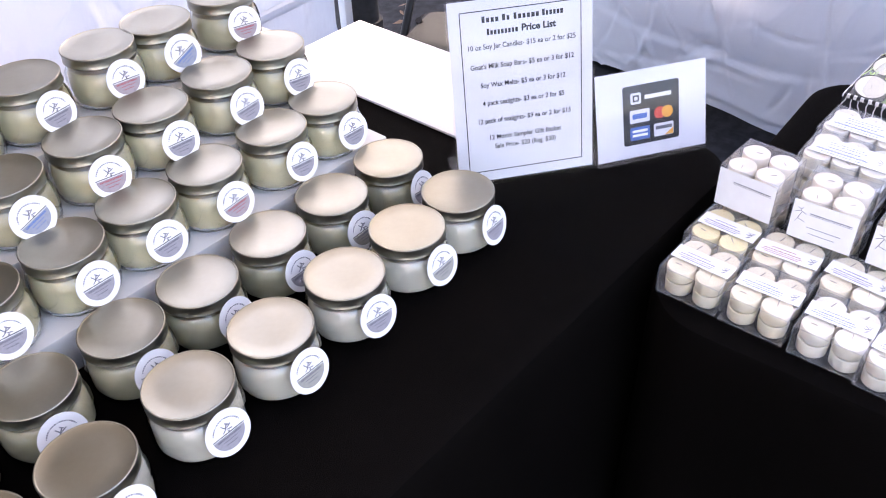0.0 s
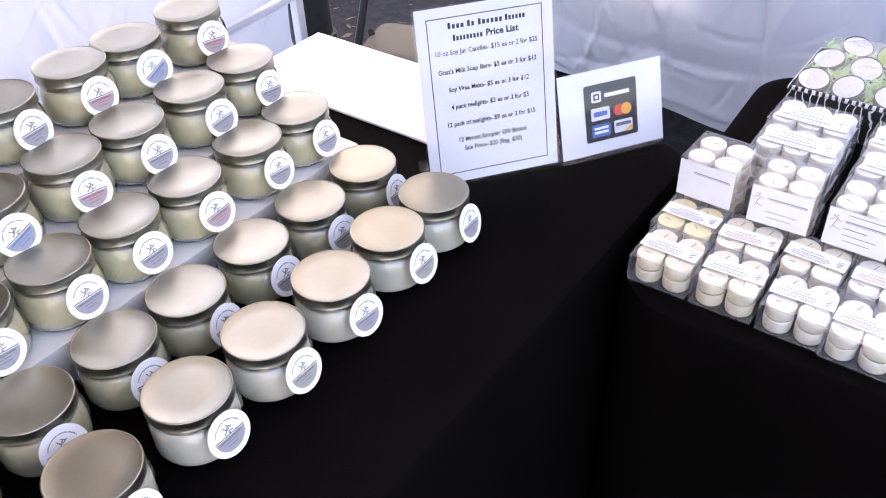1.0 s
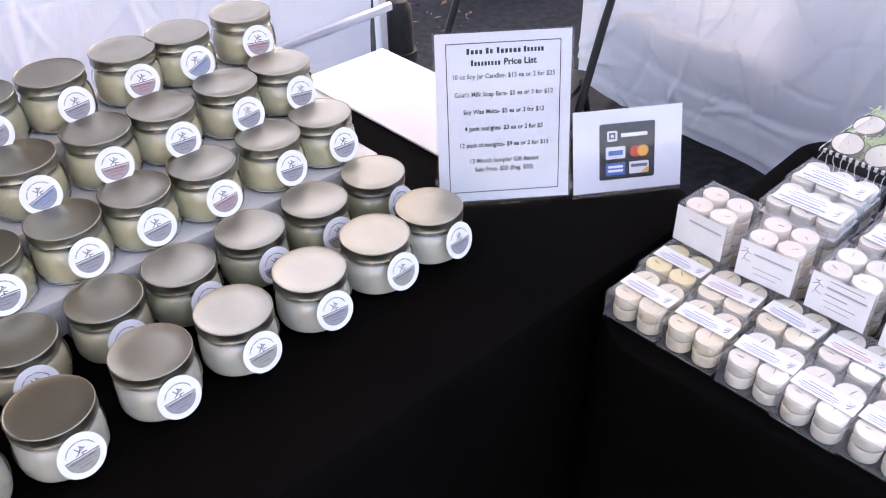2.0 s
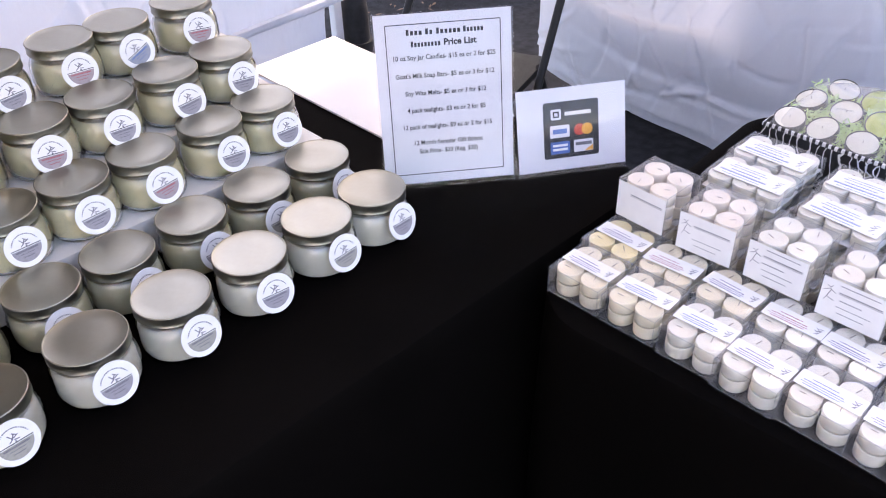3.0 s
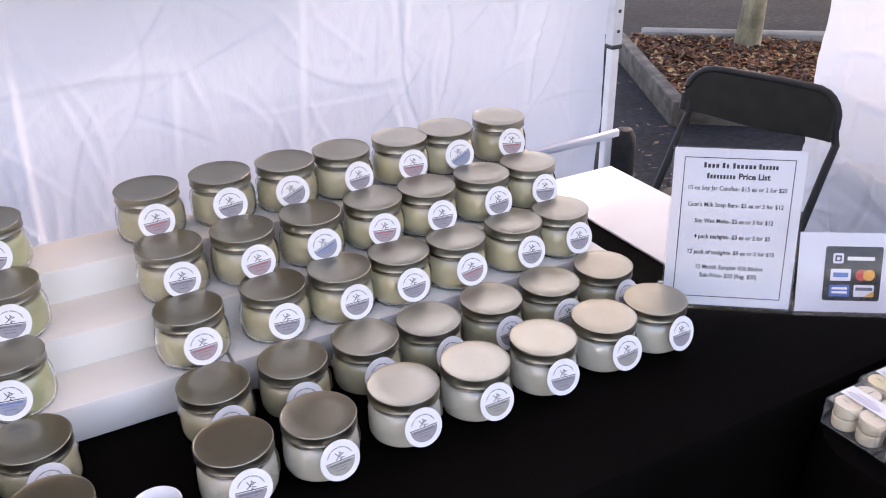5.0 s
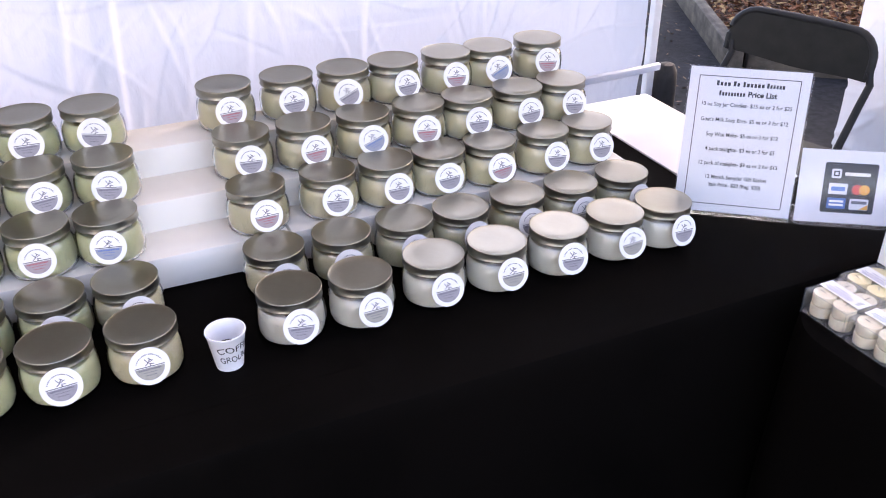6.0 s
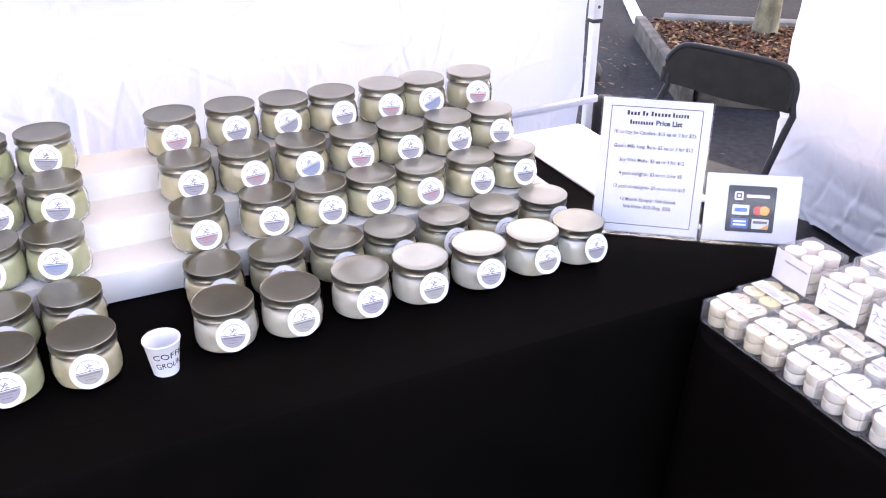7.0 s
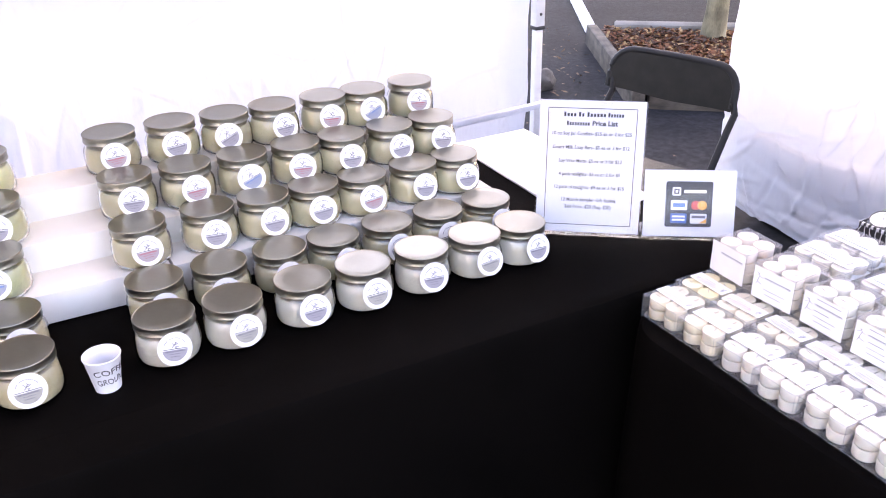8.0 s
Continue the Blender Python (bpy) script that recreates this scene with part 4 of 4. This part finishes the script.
# ---- folding chair behind the table ----
def folding_chair():
    L, R = Vector((1.775, 1.745, 0)), Vector((1.915, 1.335, 0))
    mid = (L + R) / 2
    yaw = math.degrees(math.atan2(R.y - L.y, R.x - L.x))
    t = thing("folding_chair", pose(mid.x, mid.y, 0, 0, 0, yaw), "black folding chair with a curved backrest behind the table", "chair")
    # local: x along the back, -y to the front of the chair, z up
    w = 0.225
    top = 0.80
    for s in (-1, 1):
        part("front_leg", tube([(s * w, -0.44, 0.012), (s * w, -0.22, 0.40), (s * w, -0.052, 0.62), (s * w, -0.012, 0.665), (s * w - 0.012, -0.004, 0.70)], 0.0115, 10), M_CHAIR, t)
        part("rear_leg", tube([(s * (w - 0.022), 0.10, 0.012), (s * (w - 0.022), -0.10, 0.42), (s * (w - 0.022), -0.13, 0.47)], 0.010, 10), M_CHAIR, t)
        part("foot_cap", tube([(s * w, -0.446, 0.001), (s * w, -0.435, 0.022)], 0.014, 10), M_BLACK, t)
        part("foot_cap", tube([(s * (w - 0.022), 0.104, 0.001), (s * (w - 0.022), 0.096, 0.022)], 0.013, 10), M_BLACK, t)
    part("cross_bar", tube([(-w, -0.36, 0.15), (w, -0.36, 0.15)], 0.008, 8), M_CHAIR, t)
    part("cross_bar", tube([(-w + 0.022, 0.06, 0.10), (w - 0.022, 0.06, 0.10)], 0.008, 8), M_CHAIR, t)
    # backrest: a plate bent round the sitter, with round upper corners
    bm = bmesh.new()
    nx, nz = 28, 10
    def place(u, v, off):
        x = (u - 0.5) * 2 * (w + 0.004)
        h = 0.185
        r = 0.075
        edge = max(0.0, abs(x) - (w + 0.004 - r))
        drop = (r - math.sqrt(max(0.0, r * r - edge * edge))) if edge > 0 else 0.0
        z0, z1 = 0.666 + 0.006 * math.cos(u * math.pi * 2), top - drop
        bow = 0.022 * (1 - (2 * u - 1) ** 2)
        z = z0 + (z1 - z0) * v
        return Vector((x - 0.019, bow + off + (z - 0.70) * 0.22, z))
    front = [[bm.verts.new(place(i / nx, j / nz, -0.010)) for i in range(nx + 1)] for j in range(nz + 1)]
    rear = [[bm.verts.new(place(i / nx, j / nz, 0.010)) for i in range(nx + 1)] for j in range(nz + 1)]
    for g in (front, rear):
        for a, b in zip(g, g[1:]):
            for i in range(nx):
                bm.faces.new((a[i], a[i + 1], b[i + 1], b[i]))
    loop = lambda g: [g[0][i] for i in range(nx + 1)] + [g[j][nx] for j in range(1, nz + 1)] + [g[nz][i] for i in range(nx - 1, -1, -1)] + [g[j][0] for j in range(nz - 1, 0, -1)]
    fa, ra = loop(front), loop(rear)
    for i in range(len(fa)):
        bm.faces.new((fa[i], fa[(i + 1) % len(fa)], ra[(i + 1) % len(fa)], ra[i]))
    part("backrest", bm, M_CHAIR_PLASTIC, t, "black moulded backrest")
    hoop = [place(0, v, 0) for v in (0.0, 0.3, 0.6, 0.9)] + [place(u, 1, 0) for u in (0.004, 0.012, 0.03, 0.06, 0.10, 0.15, 0.25, 0.4, 0.6, 0.75, 0.85, 0.90, 0.94, 0.97, 0.988, 0.996)] + [place(1, v, 0) for v in (0.9, 0.6, 0.3, 0.14)]
    part("back_frame", tube(hoop, 0.0125, 10), M_CHAIR, t, "black steel hoop round the backrest")
    bm = plate(rounded(-0.20, 0.20, -0.40, -0.03, 0.05, 6, 0.06), 0.425, 0.445)
    for v in bm.verts:
        v.co.z += 0.02 * (v.co.x / 0.2) ** 2 - 0.012 * (v.co.y + 0.2)
    part("seat", bm, M_CHAIR_PLASTIC, t, "black moulded seat")


folding_chair()


# ---- tealight packs on the crosswise table ----
LIGHT_D, LIGHT_H = 0.0405, 0.0205


def tealight_mesh(material):
    r, h = LIGHT_D / 2 - 0.0006, LIGHT_H
    return lathe([(0.0, 0.0), (r * 0.90, 0.0), (r * 0.94, 0.001), (r, h - 0.003), (r * 0.985, h - 0.0012), (r * 0.94, h - 0.0004), (r * 0.88, h - 0.0010), (r * 0.3, h - 0.0014), (0.0, h - 0.0010)], 20, False)


PROTO = {}


def film_box(parent, dx, dy, h):
    """Clear box, with thin whitish bars that paint highlights along its film edges."""
    part("box", block((dx, dy, h), (0, 0, h / 2 + 0.0003), 0.0014), M_FILM, parent, "clear plastic box")
    bm = bmesh.new()
    e = 0.0009
    for a in (-1, 1):
        for b in (-1, 1):
            block((dx, e, e), (0, a * dy / 2, e / 2 + 0.0003 if b < 0 else h), 0, bm)
            block((e, dy - e * 1.2, e), (a * dx / 2, 0, e / 2 + 0.0003 if b < 0 else h), 0, bm)
            block((e, e, h - 2 * e), (a * dx / 2, b * dy / 2, h / 2 + 0.0003), 0, bm)
    part("edge_glint", bm, M_EDGE_GLINT, parent, "whitish bars painted as highlights on the film's edges", smooth=False)


def fill(parent, nx, ny, nz, tint, inset):
    """Tealights in a grid, each with its wick, standing on the box's floor."""
    k = random.Random(nx * 10 + nz + len(tint))
    for iz in range(nz):
        for ix in range(nx):
            for iy in range(ny):
                m = pose((ix - (nx - 1) / 2) * (LIGHT_D + 0.0012), (iy - (ny - 1) / 2) * (LIGHT_D + 0.0012), inset + iz * (LIGHT_H + 0.0006), 0, 0, k.uniform(0, 360))
                if ("tea", tint) in PROTO:
                    tl = again("tealight", PROTO[("tea", tint)], parent, m)
                else:
                    tl = part("tealight", tealight_mesh(None), TEA[tint], parent, "", m)
                    PROTO[("tea", tint)] = tl
                if iz == nz - 1:
                    wm = pose(0, 0, LIGHT_H - 0.0014, k.uniform(-20, 20), k.uniform(50, 80), 0)
                    if "wick" in PROTO:
                        again("wick", PROTO["wick"], tl, wm)
                    else:
                        PROTO["wick"] = part("wick", tube([(0, 0, 0), (0.0005, 0, 0.004), (0.0016, 0, 0.009)], 0.0007, 6), M_WICK, tl, "", wm)


def word_bars(bm, k, length, put):
    """A line of print: short bars of word length with gaps; put(bm, middle, width) lays one."""
    at = -length / 2
    while at < length / 2 - 0.002:
        w = min(k.uniform(0.0024, 0.0075), length / 2 - at)
        put(bm, at + w / 2, w)
        at += w + 0.0011


def slab(bm, at, size, turn=0.0, axis="Z"):
    bmesh.ops.create_cube(bm, size=1.0, matrix=Matrix.Translation(at) @ Matrix.Rotation(radians(turn), 4, axis) @ Matrix.Diagonal((*size, 1)))


def strip_label(parent, k, w, d, z, ink, lines):
    """A printed paper strip on top of a box: w along y, d along x."""
    m = pose(k.uniform(-0.004, 0.004), k.uniform(-0.001, 0.001), z, 0, 0, k.uniform(-4, 4))
    lab = part("label", block((d, w, 0.0004), (0, 0, 0), 0), M_CARD, parent, "white printed paper strip", m, smooth=False)
    bm = bmesh.new()
    for x, share, thick, bold in lines:
        if bold:
            slab(bm, (x * d, w * 0.10, 0.0003), (thick, w * share, 0.0002))
        else:
            word_bars(bm, k, w * share, lambda g, c, ww: slab(g, (x * d, w * 0.10 + c, 0.0003), (thick, ww, 0.0002)))
    tagged(part("lettering", bm, ink, lab, smooth=False), kind="stuff")
    bm = bmesh.new()
    for x, y, a, b, r in ((0.0, 0.0, 0.0009, 0.009, 30), (0.003, 0.002, 0.0008, 0.007, -40), (-0.004, -0.001, 0.0008, 0.008, 70), (0.005, -0.002, 0.0008, 0.006, 10), (-0.0065, 0.0015, 0.0008, 0.005, 55), (-0.0015, 0.003, 0.0008, 0.005, -15)):
        slab(bm, (x * d / 0.03, -w * 0.38 + y, 0.0003), (a, b, 0.0002), r)
    tagged(part("printed_mark", bm, M_INK_GREY, lab, smooth=False), kind="stuff")


def small_pack(x, y, z, yaw, tint, ink, words):
    k = random.Random(int(x * 7000 + y * 3100))
    t = thing("tealight_pack", pose(x, y, z, 0, 0, yaw), words, "tealight pack", "small tealight packs")
    side, h = 0.0865, 0.0445
    film_box(t, side, side, h)
    fill(t, 2, 2, 2, tint, 0.0012)
    strip_label(t, k, side * 0.97, 0.029, h + 0.0007, ink, ((-0.33, 0.56, 0.0012, 0), (-0.20, 0.66, 0.0007, 1), (-0.06, 0.60, 0.0013, 0), (0.14, 0.40, 0.0011, 0)))
    return t


def tall_pack(x, y, z, yaw, tint, words, print_share):
    """print_share: how much of the front is printed, from a lone double rule to a full text."""
    k = random.Random(int(y * 3100) + 77)
    t = thing("tealight_pack", pose(x, y, z, 0, 0, yaw), words, "tealight pack", "upright tealight packs")
    side, h = 0.0870, 0.0665
    film_box(t, side, side, h)
    fill(t, 2, 2, 3, tint, 0.0012)
    f = -side / 2 - 0.0008
    lab = part("label", block((0.0005, side * 0.98, h * 0.93), (f, 0, h * 0.485), 0), M_CARD, t, "white printed paper front", smooth=False)
    bm = bmesh.new()
    for zz, th in ((0.70, 0.0013), (0.665, 0.0006)):
        slab(bm, (f - 0.0004, -0.10 * side, h * zz), (0.0002, 0.64 * side, th))
    for need, zz, yy, ww, th in ((2, 0.86, -0.07, 0.58, 0.0011), (2, 0.52, 0.04, 0.36, 0.0014), (1, 0.36, -0.04, 0.52, 0.0009), (1, 0.22, -0.02, 0.40, 0.0009)):
        if print_share >= need:
            word_bars(bm, k, ww * side, lambda g, c, wb: slab(g, (f - 0.0004, yy * side + c, h * zz), (0.0002, wb, th)))
    tagged(part("lettering", bm, M_INK_GREY if print_share == 2 else M_INK_PALE, lab, smooth=False), kind="stuff")
    if print_share:
        bm = bmesh.new()
        for dy, dz, a, b, r in ((0.0, 0.0, 0.0009, 0.012, 20), (0.004, 0.004, 0.0007, 0.009, 60), (-0.004, 0.004, 0.0007, 0.009, -60), (0.003, -0.009, 0.0007, 0.010, 25), (-0.003, -0.009, 0.0007, 0.010, -75), (0.002, 0.009, 0.0007, 0.006, -60), (-0.001, 0.010, 0.0007, 0.005, 40)):
            slab(bm, (f - 0.0004, side * 0.36 + dy, h * 0.62 + dz), (0.0002, a, b), r, "X")
        tagged(part("printed_mark", bm, M_INK_GREY if print_share == 2 else M_INK_PALE, lab, smooth=False), kind="stuff")
    return t


def long_pack(x, y, z, yaw, tint, ink, words):
    k = random.Random(int(x * 7000 + y * 3100))
    t = thing("tealight_pack", pose(x, y, z, 0, 0, yaw), words, "tealight pack", "flat tealight packs")
    dx, dy, h = 0.0850, 0.1290, 0.0395
    film_box(t, dx, dy, h)
    fill(t, 2, 3, 1, tint, 0.0180)
    strip_label(t, k, dy * 0.88, 0.047, h + 0.0007, ink, ((-0.38, 0.56, 0.0011, 0), (-0.24, 0.68, 0.0012, 1), (-0.19, 0.68, 0.0005, 1), (-0.04, 0.44, 0.0015, 0), (0.14, 0.56, 0.0009, 0), (0.27, 0.46, 0.0009, 0)))
    bm = block((dx * 0.95, dy * 0.96, 0.0005), (0, 0, 0.0175), 0)
    part("divider", bm, M_CARD, t, "paper layer under the candles", smooth=False)
    for ix in range(2):
        for iy in range(3):
            again("tealight", PROTO[("tea", tint)], t, pose((ix - 0.5) * (LIGHT_D + 0.0012), (iy - 1) * (LIGHT_D + 0.0012), 0.0012) @ Matrix.Diagonal((1, 1, 0.76, 1)))
    return t


k = random.Random(5)
FRONT = (0.444, 0.352, 0.257, 0.172, 0.084, -0.004, -0.092, -0.180)
SECOND = (0.453, 0.363, 0.269, 0.178, 0.092, 0.003, -0.086, -0.176)
INKS = (M_INK_PURPLE, M_INK_BLUE, M_INK_BLUE, M_INK_PURPLE, M_INK_BLUE, M_INK_PURPLE, M_INK_BLUE, M_INK_PURPLE)
for i, y in enumerate(FRONT):
    tint = ("cream", "cream", "white", "white", "white", "white", "white", "white")[i]
    small_pack(0.879 + k.uniform(-0.003, 0.003), y, T2 + 0.001, k.uniform(-2, 2), tint, INKS[i], "clear box of " + tint + " tealights with a printed strip")
for i, y in enumerate(SECOND):
    tint = ("yellow", "cream", "cream", "white", "white", "white", "white", "white")[i]
    small_pack(0.968 + k.uniform(-0.003, 0.003), y, T2 + 0.001, k.uniform(-2, 2), tint, (M_INK_PURPLE, M_INK_RED, M_INK_PURPLE, M_INK_RED, M_INK_PURPLE, M_INK_BLUE, M_INK_RED, M_INK_PURPLE)[i], "clear box of " + tint + " tealights with a printed strip")
for i, y in enumerate((0.452, 0.343, 0.234, 0.126, 0.020, -0.085, -0.190)):
    tint = ("pink", "pink", "white", "white", "white", "white", "white")[i]
    small_pack(1.058, y, T2 + 0.001, 0, "cream", M_INK_PURPLE, "clear box of cream tealights under another pack")
    tall_pack(1.050 - 0.004 * (i % 2), y, T2 + 0.0475, k.uniform(-4, 4), tint, "upright clear box of tealights with a white paper front", (0, 1, 2, 2, 2, 2, 2)[i])
for y in (0.376, 0.222, 0.070, -0.082):
    for x in (1.192, 1.282):
        ink = M_INK_BLUE if y > 0 else M_INK_PURPLE
        yy = y + (0.006 if x > 1.2 else 0)
        long_pack(x, yy, T2 + 0.001, 0, "cream", M_INK_BLUE, "flat clear box of tealights under another pack")
        long_pack(x + k.uniform(-0.002, 0.002), yy, T2 + 0.0422, k.uniform(-2, 2), "white", ink, "flat clear box of white tealights with a printed label")


# ---- gift basket ----
def gift_basket():
    x0, x1, y0, y1, zb, zr = 1.376, 1.550, 0.158, 0.458, T2 + 0.001, 0.779
    cx, cy = (x0 + x1) / 2, (y0 + y1) / 2
    t = thing("gift_basket", pose(cx, cy, zb), "zebra striped gift tray of candles and green shred in cellophane", "gift basket")
    w, d, h = x1 - x0, y1 - y0, zr - zb
    for sx in (-1, 1):
        part("side", block((0.003, d, h), (sx * (w / 2 - 0.0015), 0, h / 2), 0.0008), M_ZEBRA, t, "zebra printed side")
    for sy in (-1, 1):
        part("side", block((w - 0.0066, 0.003, h), (0, sy * (d / 2 - 0.0015), h / 2), 0.0008), M_ZEBRA, t, "zebra printed side")
    for sx in (-1, 1):
        part("rim", block((0.0052, d + 0.002, 0.007), (sx * (w / 2 - 0.0015), 0, h - 0.002), 0.0010), M_ZEBRA_RIM, t, "striped folded rim")
    for sy in (-1, 1):
        part("rim", block((w - 0.0090, 0.0052, 0.007), (0, sy * (d / 2 - 0.0015), h - 0.002), 0.0010), M_ZEBRA_RIM, t, "striped folded rim")
    part("base", block((w - 0.007, d - 0.007, 0.003), (0, 0, 0.0016), 0.0005), M_ZEBRA, t)
    q = random.Random(12)
    seats = []
    spots = [(-0.060, 0.118, 0), (-0.056, 0.057, 0), (-0.060, -0.010, 0), (-0.056, -0.075, 0), (-0.058, -0.130, 0), (0.004, 0.112, 0), (0.006, 0.050, 0), (0.004, -0.012, 1), (0.006, -0.075, 0), (0.062, 0.085, 0), (0.060, 0.020, 1), (0.060, -0.045, 0)]
    for x, y, lime in spots:
        m = pose(x + 0.006, y, h - 0.006 + 0.16 * (x + 0.06) + q.uniform(0, 0.004), q.uniform(-9, 9), -22 + q.uniform(-8, 8), 0)
        seats.append(m)
        c = part("candle", lathe([(0.0, 0.0), (0.0262, 0.0), (0.0267, 0.0168), (0.0260, 0.0172), (0.0253, 0.0166), (0.0252, 0.0142), (0.0, 0.0142)], 28, False), M_TIN, t, "round candle in the shred", m)
        part("wax", lathe([(0.0, 0.0143), (0.0248, 0.0143), (0.0250, 0.0155), (0.0235, 0.0162), (0.0, 0.0158)], 28, False), M_LIME if lime else TEA["white"], c)
        part("wick", tube([(0, 0, 0.0155), (0.001, 0, 0.020)], 0.0008, 6), M_WICK, c)
    bm = bmesh.new()
    for _ in range(2900):
        p = Vector((q.uniform(-w / 2 + 0.016, w / 2 - 0.020), q.uniform(-d / 2 + 0.018, d / 2 - 0.018), h + 0.002 + q.uniform(-0.014, 0.010)))
        p.z += 0.16 * (p.x + 0.06)
        if any(math.hypot(o.x, o.y) < 0.031 and o.z > 0.002 for o in (sm.inverted() @ p for sm in seats)):
            continue
        a, L = q.uniform(0, 6.3), q.uniform(0.012, 0.03)
        dv = Vector((math.cos(a), math.sin(a), q.uniform(-0.3, 0.35)))
        sv = Vector((-math.sin(a), math.cos(a), 0)) * 0.0011
        kink = Vector((q.gauss(0, 0.004), q.gauss(0, 0.004), q.gauss(0.002, 0.004)))
        pts = [p - dv * L / 2, p + kink, p + dv * L / 2]
        vs = [(bm.verts.new(c - sv), bm.verts.new(c + sv)) for c in pts]
        for (e, f), (g, i) in zip(vs, vs[1:]):
            bm.faces.new((e, f, i, g))
    part("paper_shred", bm, M_SHRED, t, "crinkled green paper shred", smooth=False)
    # cellophane over the top, gathered at the back
    bm = bmesh.new()
    n = 22
    g = []
    for i in range(n + 1):
        row = []
        for j in range(n + 1):
            u, v = i / n * 2 - 1, j / n * 2 - 1
            bulge = (1 - u ** 4) * (1 - v ** 4)
            z = h - 0.004 + (0.052 + 0.020 * u) * bulge + 0.014 * noise.noise((u * 3.1, v * 3.7, 3)) * bulge
            row.append(bm.verts.new((u * (w / 2 + 0.002), v * (d / 2 + 0.002), z)))
        g.append(row)
    for a, b in zip(g, g[1:]):
        for j in range(n):
            bm.faces.new((a[j], a[j + 1], b[j + 1], b[j]))
    part("cellophane", bm, M_CELLO, t, "clear crinkled cellophane")
    for s in range(3):
        pts = [Vector((-w / 2 - 0.006 - 0.003 * s + 0.006 * math.cos(a * 0.9), -0.03 - 0.014 * s + 0.006 * math.sin(a * 0.9), h - 0.004 * a)) for a in range(16)]
        part("ribbon", tube(pts, 0.0011, 6), M_RIBBON, t, "silver curled ribbon")


gift_basket()
